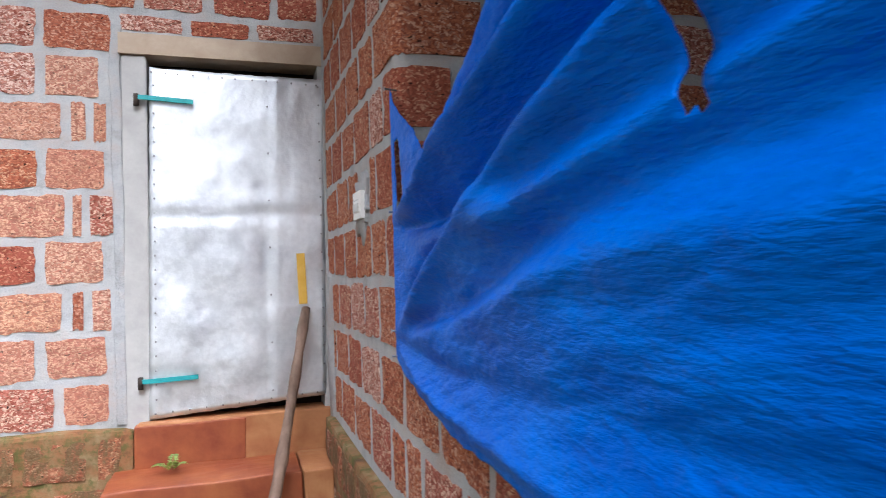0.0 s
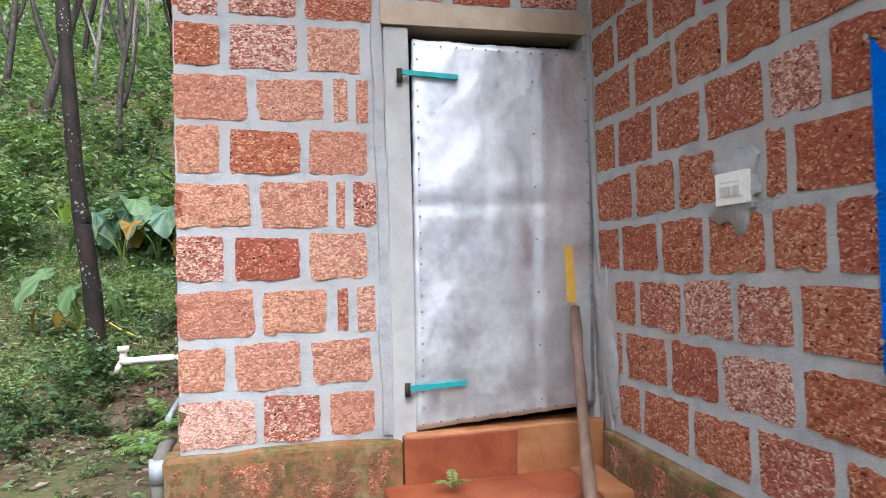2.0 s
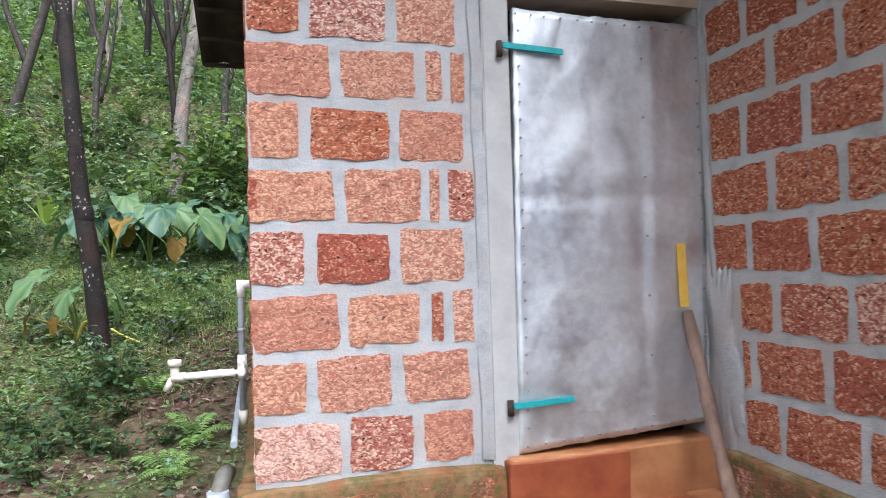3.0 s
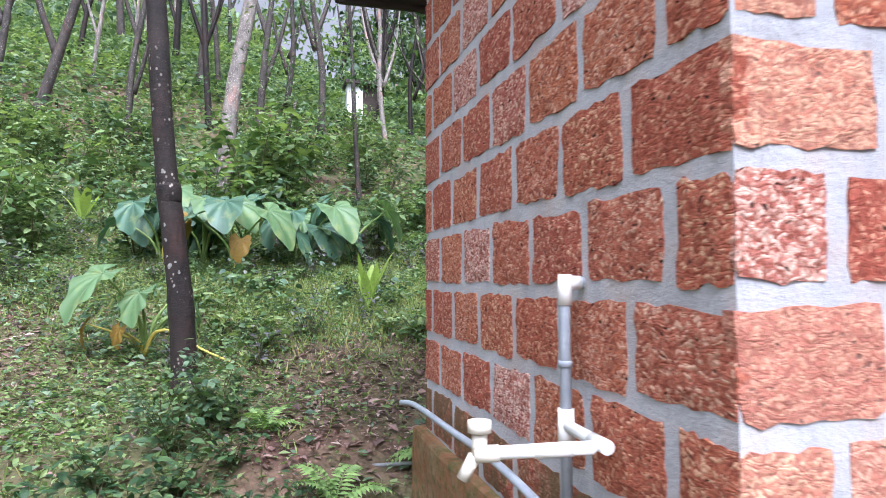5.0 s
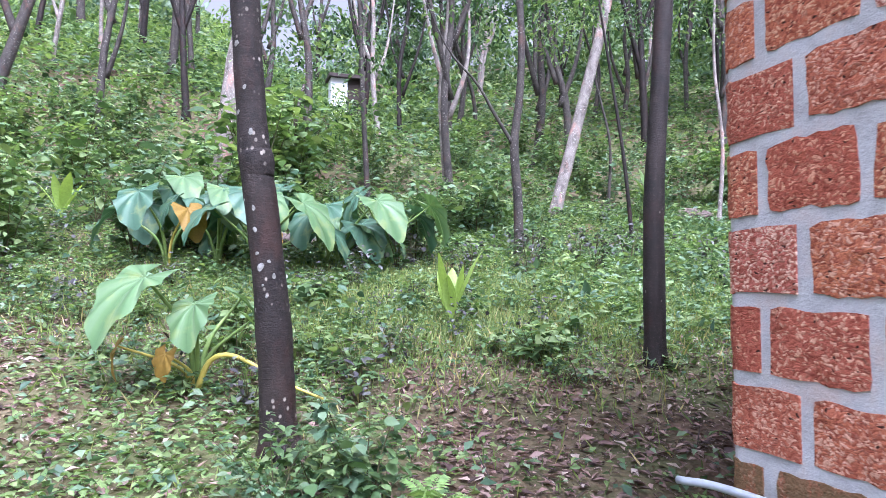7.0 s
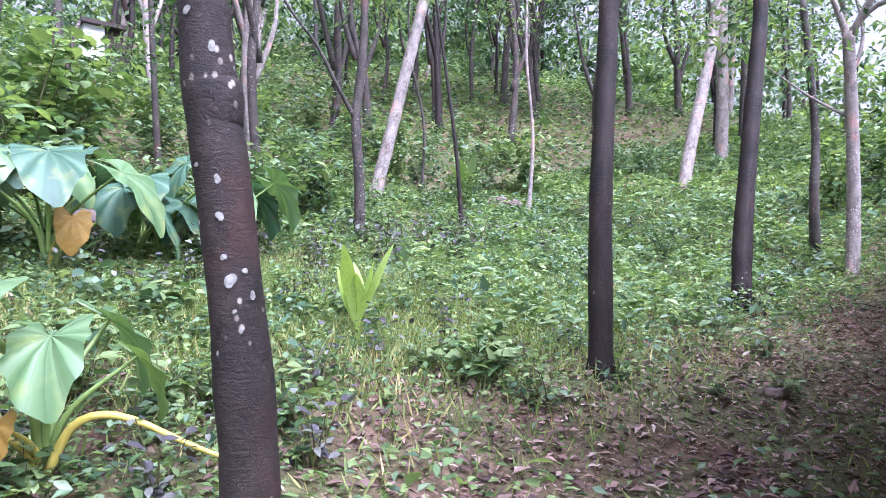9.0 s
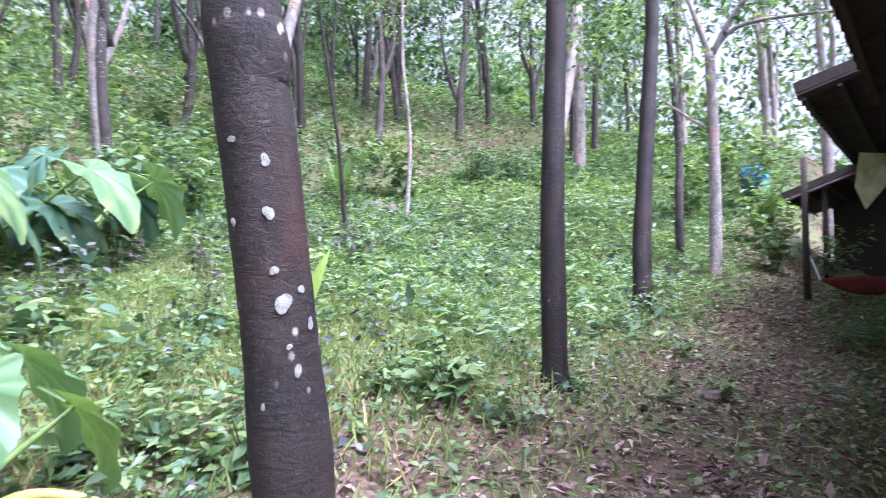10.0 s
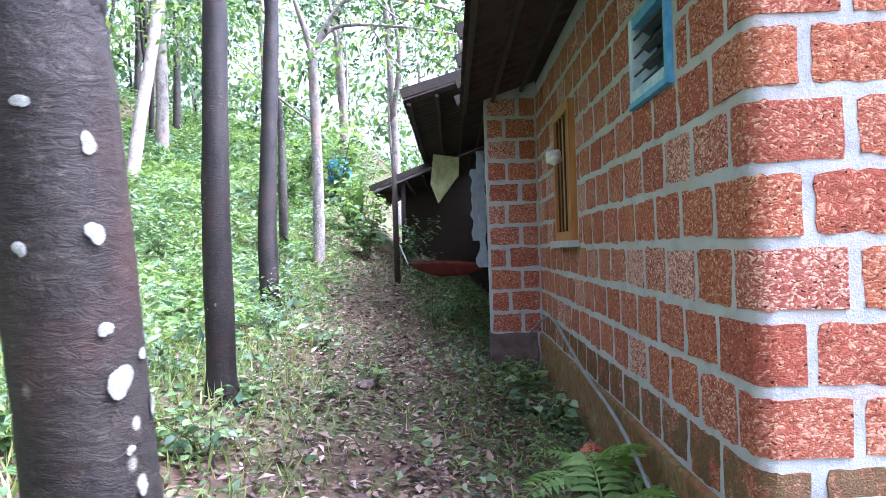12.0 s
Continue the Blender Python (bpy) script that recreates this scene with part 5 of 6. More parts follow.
def make_forest():
    known = ((-7.23, 20.76, 0.17, 7, 2.0), (-7.6, 34, 0.2, 8, -0.6), (-5.0, 33, 0.16, 8, 0.4), (-3.19, 25.7, 0.17, 8, 0.1), (-0.96, 20.5, 0.13, 7, 0.6), (1.01, 20.6, 0.13, 7, -0.3), (1.13, 12.5, 0.055, 5.5, -0.3),
             (2.85, 18.7, 0.085, 6.5, -0.5), (2.8, 12.6, 0.09, 6, -0.1), (4.41, 22.4, 0.09, 7, 0.3), (-0.31, 11.2, 0.05, 2.2, 0.1), (3.0, 13.3, 0.095, 6.5, -0.1), (6.37, 12.6, 0.035, 4.5, -0.2), (4.94, 9.7, 0.036, 4.2, -0.5),
             (12.4, 15.9, 0.12, 7, 0.4), (7.72, 10.86, 0.045, 5, 0.2), (-4.2, 17.5, 0.1, 6.5, 0.5), (-2.4, 20.3, 0.11, 6.5, -0.4), (0.0, 24.5, 0.12, 7, 0.5), (-9.5, 24, 0.14, 7, 0.8), (-11.5, 19, 0.13, 7, 0.5))
    for k, (x, y, r, h, dx) in enumerate(known):
        lean_tree(x, y, r, h, dx, [BARK_MID, BARK, BARK_MID, BARK_PALE][k % 4] if r < 0.12 else BARK_MID, r > 0.06, CROWNS[k % 4] if y < 16 else (CROWNS_FAR[k % 3] if k % 3 == 0 else None), 0.65 if y < 16 else 1.0)
    rr = random.Random(8)
    n = 0
    while n < 48:
        x, y = rr.uniform(-17, 40), rr.uniform(14, 44)
        if x > 9:
            y = rr.uniform(9, 36)
        if x < 3 and y < 22:
            continue
        lean_tree(x, y, rr.uniform(0.07, 0.17), rr.uniform(5, 9), rr.uniform(-1, 1), [BARK_MID, BARK_PALE, BARK_MID, BARK][n % 4], rr.random() < 0.8, CROWNS_FAR[n % 3] if (n % 3 if x > 4 else n % 5 == 0) else None, rr.uniform(0.7, 1.1))
        n += 1
    for k in range(16):
        x, y = rr.uniform(4, 22), rr.uniform(15, 27)
        lean_tree(x, y, rr.uniform(0.08, 0.15), rr.uniform(4.5, 6.5), rr.uniform(-1, 1), BARK_MID, True, CROWNS_DARK[k % 3], rr.uniform(0.9, 1.2))
    for x, y in ((16, 4.6), (19, 6.5), (18, 2.5), (23, 4), (26, 7.5), (21, 9.5), (28, 2)):
        lean_tree(x, y, 0.13, 7, rr.uniform(-.6, .6), BARK_PALE, True, CROWNS_FAR[int(x) % 3], 1.1)


# ---------------------------------------------------------------- undergrowth
def shrub_mesh(name, seed, h, w, n, leaf, mats, shape=FULL):
    r = np.random.default_rng(seed)
    stems = r.integers(5, 9)
    ps = []
    rim = np.array([[np.cos(q), np.sin(q), 0] for q in (0, 2.1, 4.2)]) * (0.004 + 0.006 * h)
    sv, sf = [*(rim + [0, 0, -0.04])], []
    for s in range(stems):
        a = r.uniform(0, 2 * np.pi)
        tip = np.array([np.cos(a) * w * r.uniform(0.3, 1), np.sin(a) * w * r.uniform(0.3, 1), h * r.uniform(0.55, 1)])
        m = n // stems
        t = r.uniform(0.2, 1, m)[:, None]
        p = tip * np.concatenate([t, t, t ** 0.8], 1) + r.normal(0, 0.05 * h + 0.02, (m, 3))
        p[:, 2] = np.maximum(p[:, 2], 0.02)
        d = unit(np.concatenate([r.normal(0, 1, (m, 2)), r.uniform(-0.5, 0.35, (m, 1))], 1))
        nn = unit(r.normal(0, 0.3, (m, 3)) + np.array([0, 0, 1.0]))
        lg = leaf * r.uniform(0.6, 1.25, m)
        v, f = leaf_arrays(p, d, nn, lg, lg * r.uniform(0.5, 0.7, m), shape)
        ps.append((v, f, int(r.integers(len(mats)))))
        # a branch that tapers from the shared foot to its tip
        mid = tip * [0.4, 0.4, 0.55]
        k = len(sv)
        sv += [*(mid + rim * 0.7), *(tip + rim * 0.3)]
        for lo, hi in (((0, 1, 2), (k, k + 1, k + 2)), ((k, k + 1, k + 2), (k + 3, k + 4, k + 5))):
            for i in range(3):
                j = (i + 1) % 3
                sf += [[lo[i], lo[j], hi[i]], [lo[j], hi[j], hi[i]]]
    v, f, s = join_arrays(ps)
    return tri_mesh("foliage", v, f, mats, s), tri_mesh("stem", np.array(sv), np.array(sf), [STEM_BROWN])


SHRUBS = [shrub_mesh("shrub", 60 + k, *a) for k, a in enumerate((
    (1.3, 0.8, 300, 0.15, [LEAF, LEAF_BLUE]), (1.0, 0.7, 260, 0.13, [LEAF_BLUE, LEAF]), (1.6, 0.7, 320, 0.17, [LEAF, LEAF_LIGHT, LEAF]), (0.8, 0.8, 260, 0.11, [LEAF_DARK, LEAF]), (1.1, 0.9, 320, 0.10, [LEAF_BLUE, LEAF])))]
# the last herb has darkened greens that stand for shade on the bank
HERBS = [shrub_mesh("herb", 80 + k, *a) for k, a in enumerate((
    (0.30, 0.22, 48, 0.10, [LEAF]), (0.24, 0.26, 60, 0.07, [LEAF_BLUE, LEAF]), (0.40, 0.2, 44, 0.13, [LEAF_PALE, LEAF]), (0.28, 0.3, 90, 0.05, [LEAF_LIGHT, LEAF]), (0.36, 0.22, 80, 0.055, [LEAF_PURPLE, LEAF_PURPLE, LEAF_DARK]), (0.42, 0.28, 110, 0.085, [LEAF_DARK, LEAF_DARK, LEAF])))]


def plant(name, mesh, x, y, s, label, category, group, sink=0.03):
    ob = new(name)
    for nm, me in zip(("foliage", "stem"), mesh):
        new(nm, me).parent = ob
    ob.matrix_basis = pose(x, y, gz(x, y) - sink, 0, 0, random.uniform(0, 360)) @ Matrix.Scale(s, 4)
    return tagged(ob, label, category, group)


def heart_leaf(size, mat, parent, m, label="", wave=0.06, vein=True):
    """A big arrow-shaped leaf: the stalk joins at the origin, the tip lies along +x."""
    bm = bmesh.new()
    n = 40
    out = []
    for k in range(n + 1):
        a = -math.pi + 2 * math.pi * k / n
        c = math.cos(a)
        r = 0.46 + 0.17 * max(c, 0) ** 3 + 0.02 * math.sin(9 * a)
        if abs(abs(a) - math.pi) < 0.32:
            r *= 0.45
        elif c < -0.4:
            r *= 1.12
        out.append((math.cos(a) * r * size * 1.05 + 0.14 * size, math.sin(a) * r * size * 0.9))
    mid = []
    rings = []
    for q in (0.04, 0.38, 0.72, 1.0):
        ring = []
        for k, (x, y) in enumerate(out[:-1]):
            px, py = x * q, y * q
            d = math.hypot(px, py)
            z = 0.22 * abs(py) - 0.42 * max(px, 0) ** 2 / size - 0.30 * d * d / size + wave * size * q * math.sin(k * 1.15) * 0.5 + (0.010 * size * (1 if k % 4 < 2 else -1) * q if vein else 0)
            ring.append(bm.verts.new((px, py, z)))
        rings.append(ring)
    c = bm.verts.new((0, 0, 0))
    m_ = len(rings[0])
    for k in range(m_):
        bm.faces.new((c, rings[0][k], rings[0][(k + 1) % m_])).smooth = True
    for a, b in zip(rings, rings[1:]):
        for k in range(m_):
            bm.faces.new((a[k], b[k], b[(k + 1) % m_], a[(k + 1) % m_])).smooth = True
    o = part("leaf", bm, mat, parent, label)
    o.matrix_basis = m
    return o


def make_taro(x, y, leaves, label, height=0.6):
    """An elephant-ear plant: stalks that fan out from the base, each with one leaf."""
    ob = thing("elephant_ear_plant", x, y, gz(x, y) - 0.03, label, "plant", "elephant ear plants")
    for (az, reach, h, size, droop, mat) in leaves:
        a = radians(az)
        tip = Vector((math.cos(a) * reach, math.sin(a) * reach, h))
        bm = bmesh.new()
        pts = curve_points([(0, 0, 0), (tip.x * 0.25, tip.y * 0.25, h * 0.55), tuple(tip)], 12)
        tube(bm, pts, [0.022 * (1 - 0.65 * i / 11) * (0.5 + size) for i in range(12)], 8)
        part("stalk", bm, STEM_YELLOW if mat is LEAF_YELLOW else STEM, ob)
        heart_leaf(size, mat, ob, Matrix.Translation(tip) @ pose(0, 0, 0, random.uniform(-14, 14), droop * 0.8 - 5, az + random.uniform(-20, 20)), "yellowed leaf" if mat is LEAF_YELLOW else "")
    return ob


def make_lance_plant(x, y, n, h, mat, label, spread=0.25):
    """Upright strap leaves from one base, like a turmeric plant."""
    ob = thing("strap_leaf_plant", x, y, gz(x, y) - 0.02, label, "plant", "strap leaf plants")
    for k in range(n):
        a = 2 * math.pi * k / n + random.uniform(-.3, .3)
        hh = h * random.uniform(0.65, 1.05)
        s = spread * random.uniform(0.4, 1.1)
        bm = bmesh.new()
        rows = []
        m = 11
        for i in range(m + 1):
            t = i / m
            w = 0.006 + 0.056 * max(0.0, math.sin(math.pi * min(1, max(0, (t - 0.28) / 0.72)) ** 0.85)) * hh / 0.6
            p = Vector((math.cos(a) * s * t ** 1.7, math.sin(a) * s * t ** 1.7, hh * (t - 0.13 * t ** 3)))
            sd = Vector((-math.sin(a), math.cos(a), 0))
            lift = Vector((math.cos(a), math.sin(a), 0.3)) * w * 0.35
            rows.append((bm.verts.new(p - sd * w - lift * -1), bm.verts.new(p), bm.verts.new(p + sd * w + lift)))
        for r0, r1 in zip(rows, rows[1:]):
            for j in (0, 1):
                bm.faces.new((r0[j], r0[j + 1], r1[j + 1], r1[j])).smooth = True
        part("leaf", bm, mat, ob)
    return ob


def frond_mesh(seed, ln=0.55):
    r = np.random.default_rng(seed)
    n = 14
    t = np.linspace(0.12, 1, n)
    x = ln * t
    z = ln * (0.95 * t - 0.85 * t ** 2.2)
    ps = []
    for s in (-1, 1):
        p = np.stack([x, np.zeros(n), z], -1)
        d = np.stack([np.full(n, 0.35), np.full(n, s * 1.0), np.full(n, -0.12) + r.normal(0, .05, n)], -1)
        lg = ln * 0.30 * np.sin(np.pi * (0.12 + 0.86 * t)) ** 0.8 * r.uniform(0.85, 1.1, n) + 0.01
        v, f = leaf_arrays(p, d, np.tile([[0, 0, 1.0]], (n, 1)), lg, lg * 0.30 + 0.006, SMALL)
        ps.append((v, f, 0))
    a = np.stack([np.concatenate([[0], x]), np.zeros(n + 1), np.concatenate([[0], z])], -1)
    v = np.concatenate([a + [0, 0.004, 0], a - [0, 0.004, 0]])
    i = np.arange(n)
    ps.append((v, np.concatenate([np.stack([i, i + 1, i + n + 2], -1), np.stack([i, i + n + 2, i + n + 1], -1)]), 1))
    v, f, s = join_arrays(ps)
    return tri_mesh("frond", v, f, [FERN, STEM], s)


FRONDS = [frond_mesh(k, 0.5) for k in range(3)]


def make_fern(x, y, n, s, z=None, turn=0.0, arc=360.0):
    ob = thing("fern", x, y, gz(x, y) - 0.02 if z is None else z, "bright green fern with arching fronds by the wall", "fern", "ferns")
    for k in range(n):
        o = new("frond", FRONDS[k % 3])
        o.parent = ob
        o.matrix_basis = pose(0, 0, 0.02, 0, random.uniform(-35, 5), turn + arc * k / n + random.uniform(-12, 12)) @ Matrix.Scale(s * random.uniform(0.75, 1.15), 4)
    return ob


def litter_zone(x, y):
    """How far a place is covered by dead leaves and not by plants, 0 to 1."""
    path = np.clip(1 - np.abs(y - (3.5 + 0.10 * x)) / 1.45, 0, 1) * np.clip((x + 1.2) / 1.2, 0, 1)
    bare = np.exp(-(((x + 3.4) / 1.5) ** 2 + ((y - 4.6) / 1.3) ** 2))
    foot = np.exp(-(((x + 0.2) / 1.1) ** 2 + ((y - 2.9) / 0.9) ** 2))
    fore = np.exp(-(((x - 0.3) / 1.7) ** 2 + ((y - 3.75) / 0.85) ** 2))
    bank = np.exp(-(((x + 0.75) / 0.7) ** 2 + ((y - 2.3) / 0.8) ** 2))
    return np.clip(np.maximum.reduce([path * 1.2, bare * 1.25, foot * 0.9, fore * 0.8, bank * 0.95]), 0, 1)


def inside(x, y):
    return ((x > -0.08) & (x < 13.2) & (y > -0.08) & (y < 2.26)) | ((x > 1.85) & (y < 2.2)) | ((x > 0.85) & (x < 1.95) & (y > -0.46) & (y < 0.1))


def scatter(n, x0, x1, y0, y1, keep):
    x, y = rng.uniform(x0, x1, n), rng.uniform(y0, y1, n)
    ok = (rng.uniform(0, 1, n) < keep(x, y)) & ~inside(x, y)
    return x[ok], y[ok]


def patch(x, y, f, seed):
    return 0.5 + 0.25 * (np.sin(f * x + seed) * np.cos(f * 1.3 * y + 2 * seed) + np.sin(f * 0.6 * (x + y) + 3 * seed) + 0.7 * np.sin(f * 2.3 * x - f * 1.9 * y + seed))


def stuff(name, arrays, mats, label, category):
    v, f, s = join_arrays(arrays)
    ob = new(name, tri_mesh(name, v, f, mats, s))
    return tagged(ob, label, category, kind="stuff")


def make_ground_cover():
    arr = []
    mats = [GRASS, LEAF_LIGHT, LEAF, LEAF_BLUE]
    # short weeds close by
    for slot, (n, sz, seed) in enumerate(((85000, 0.07, 1.0), (100000, 0.048, 2.0), (130000, 0.055, 3.0), (80000, 0.06, 4.0))):
        x, y = scatter(n, -7, 11, -0.6, 13, lambda x, y: np.clip((patch(x, y, 1.9, seed) - 0.2) * 2.2, 0.16, 1) * (1 - 0.93 * litter_zone(x, y)) * np.clip((y - 0.6) / 2.6, 0.12, 1))
        m = len(x)
        z = ground_z(x, y)
        up = rng.uniform(0, 0.11, m) * (0.4 + patch(x, y, 2.6, seed + 1))
        p = np.stack([x, y, z + (0 if slot == 0 else up)], -1)
        if slot == 0:
            d = unit(np.stack([rng.normal(0, .5, m), rng.normal(0, .5, m), rng.uniform(0.5, 1.2, m)], -1))
            lg = sz * rng.uniform(0.6, 1.9, m)
            v, f = leaf_arrays(p, d, rng.normal(0, 1, (m, 3)), lg, np.full(m, 0.009), FLAT)
        else:
            d = unit(np.stack([rng.normal(0, 1, m), rng.normal(0, 1, m), rng.uniform(-0.3, 0.5, m)], -1))
            lg = sz * rng.uniform(0.5, 1.35, m)
            v, f = leaf_arrays(p, d, unit(rng.normal(0, 0.35, (m, 3)) + [0, 0, 1.0]), lg, lg * rng.uniform(0.4, 0.7, m))
        arr.append((v, f, slot))
    m = 26000
    x, y = rng.normal(0.9, 1.5, m), rng.normal(6.3, 0.95, m)
    d = unit(np.stack([rng.normal(0, .45, m), rng.normal(0, .45, m), rng.uniform(0.6, 1.2, m)], -1))
    v, f = leaf_arrays(np.stack([x, y, ground_z(x, y) - 0.01], -1), d, rng.normal(0, 1, (m, 3)), rng.uniform(0.07, 0.18, m), np.full(m, 0.011), FLAT)
    arr.append((v, f, 0))
    m = 7000
    x, y = rng.normal(-2.0, 1.2, m), rng.normal(3.6, 0.9, m)
    ok = rng.uniform(0, 1, m) > 0.8 * litter_zone(x, y)
    x, y = x[ok], y[ok]
    m = len(x)
    d = unit(np.stack([rng.normal(0, 1, m), rng.normal(0, 1, m), rng.uniform(-0.2, 0.6, m)], -1))
    lg = rng.uniform(0.025, 0.06, m)
    v, f = leaf_arrays(np.stack([x, y, ground_z(x, y) + rng.uniform(0, 0.09, m)], -1), d, unit(rng.normal(0, 0.35, (m, 3)) + [0, 0, 1.0]), lg, lg * 0.55)
    arr.append((v, f, 1))
    stuff("grass", arr, mats, "short grass and mixed low weeds over the soil", "grass")
    # rougher cover up the slope
    arr = []
    for slot, (n, sz, seed) in enumerate(((30000, 0.10, 9.0), (38000, 0.09, 10.0), (18000, 0.11, 11.0))):
        x, y = scatter(n, 1.5, 26, 4.3, 12.5, lambda x, y: np.clip((patch(x, y, 1.2, seed) - 0.1) * 2, 0.2, 1) * (1 - 0.9 * litter_zone(x, y)) * np.clip((y - 3.8) / 1.2, 0, 1))
        m = len(x)
        z = ground_z(x, y) + rng.uniform(0, 0.28, m) * patch(x, y, 1.7, seed + 2)
        d = unit(np.stack([rng.normal(0, 1, m), rng.normal(0, 1, m), rng.uniform(-0.2, 0.7, m)], -1))
        lg = sz * rng.uniform(0.6, 1.5, m) * (1 + 0.05 * np.clip(x - 5, 0, 20))
        v, f = leaf_arrays(np.stack([x, y, z], -1), d, unit(rng.normal(0, 0.4, (m, 3)) + [-0.2, -0.2, 1.0]), lg, lg * rng.uniform(0.25, 0.6, m))
        arr.append((v, f, slot))
    stuff("meadow", arr, [LEAF, LEAF_LIGHT, LEAF_BLUE], "bright meadow weeds between the trees", "meadow")
    arr = []
    for slot, (n, sz, seed) in enumerate(((62000, 0.16, 5.0), (44000, 0.14, 6.0), (60000, 0.15, 7.0), (14000, 0.16, 8.0))):
        x, y = scatter(n, -18, 36, 8, 40, lambda x, y: np.clip((patch(x, y, 0.8, seed) - 0.15) * 1.6, 0.1, 1))
        m = len(x)
        far = np.clip((y - 10) / 12, 0, 1)
        z = ground_z(x, y) + rng.uniform(0, 1, m) ** 1.5 * (0.15 + 0.7 * far) * (0.3 + patch(x, y, 1.1, seed + 1))
        d = unit(np.stack([rng.normal(0, 1, m), rng.normal(0, 1, m) - 0.3, rng.uniform(-0.5, 0.4, m)], -1))
        lg = sz * rng.uniform(0.6, 1.4, m) * (0.8 + 0.7 * far)
        v, f = leaf_arrays(np.stack([x, y, z], -1), d, unit(rng.normal(0, 0.45, (m, 3)) + [0, -0.3, 1.0]), lg, lg * rng.uniform(0.4, 0.65, m))
        arr.append((v, f, slot))
    for slot, n in ((1, 26000), (0, 16000), (2, 12000)):
        x, y = scatter(n, -42, 9, 24, 66, lambda x, y: np.clip(0.25 + patch(x, y, 0.5, slot + 3.0), 0, 1))
        m = len(x)
        d = unit(np.stack([rng.normal(0, 1, m), rng.normal(0, 1, m) - 0.3, rng.uniform(-0.2, 0.6, m)], -1))
        lg = rng.uniform(0.25, 0.55, m)
        v, f = leaf_arrays(np.stack([x, y, ground_z(x, y) + rng.uniform(0, 0.5, m)], -1), d, unit(rng.normal(0, 0.4, (m, 3)) + [0, -0.5, 1.0]), lg, lg * rng.uniform(0.3, 0.6, m))
        arr.append((v, f, slot))
    stuff("undergrowth", arr, [LEAF, LEAF_LIGHT, LEAF_BLUE, LEAF_DARK], "dense green undergrowth covering the forest slope", "undergrowth")


def make_litter():
    arr = []
    x, y = scatter(210000, -7, 11, -1.5, 9, lambda x, y: (0.30 + 0.7 * litter_zone(x, y)) * np.where((y < 2.7) & (x < 0), 0.35, 1.0))
    m = len(x)
    d = unit(np.stack([rng.normal(0, 1, m), rng.normal(0, 1, m), rng.normal(0, 0.22, m)], -1))
    lg = 0.018 + 0.075 * rng.uniform(0, 1, m) ** 2.5
    p = np.stack([x, y, ground_z(x, y) + rng.uniform(0.004, 0.022, m)], -1)
    v, f = leaf_arrays(p, d, unit(rng.normal(0, 0.22, (m, 3)) + [0, 0, 1.0]), lg, lg * rng.uniform(0.3, 0.55, m))
    arr.append((v, f, 0))
    m = 2500
    x, y = scatter(m, -6, 9, 2.4, 8, lambda x, y: 0.1 + 0.9 * litter_zone(x, y))
    m = len(x)
    d = unit(np.stack([rng.normal(0, 1, m), rng.normal(0, 1, m), rng.normal(0, 0.08, m)], -1))
    lg = rng.uniform(0.12, 0.45, m)
    p = np.stack([x, y, ground_z(x, y) + 0.015], -1)
    v, f = leaf_arrays(p, d, np.tile([[0, 0, 1.0]], (m, 1)), lg, np.full(m, 0.007), FLAT)
    arr.append((v, f, 1))
    stuff("leaf_litter", arr, [LITTER, TIMBER_AND_SHADE], "brown dead leaves and twigs lying on the soil", "leaf litter")


def make_far_woods():
    arr = []
    r = np.random.default_rng(77)
    for _ in range(360):
        a = r.uniform(-0.52, 1.95)
        dist = r.uniform(32, 58)
        cx, cy = -1 + np.sin(a) * dist, 2 + np.cos(a) * dist
        if a < 0.12 and r.uniform() < 0.8:
            continue
        top = 2.5 + 5.0 * r.uniform(0, 1) ** 1.6
        n = 170
        c = np.array([cx, cy, ground_z(cx, cy) + r.uniform(0, top)])
        p = c + r.normal(0, 1, (n, 3)) * [0.9, 0.9, 0.55]
        d = unit(r.normal(0, 1, (n, 3)) + [0, 0, -0.2])
        lg = r.uniform(0.3, 0.6, n)
        v, f = leaf_arrays(p, d, unit(r.normal(0, 0.6, (n, 3)) + [0, -0.3, 0.8]), lg, lg * 0.5)
        arr.append((v, f, int(r.integers(4))))
    stuff("far_woods", arr, [LEAF_DARK, LEAF_BLUE, LEAF, LEAF_LIGHT], "far hazy woodland foliage on the hillside", "woods")


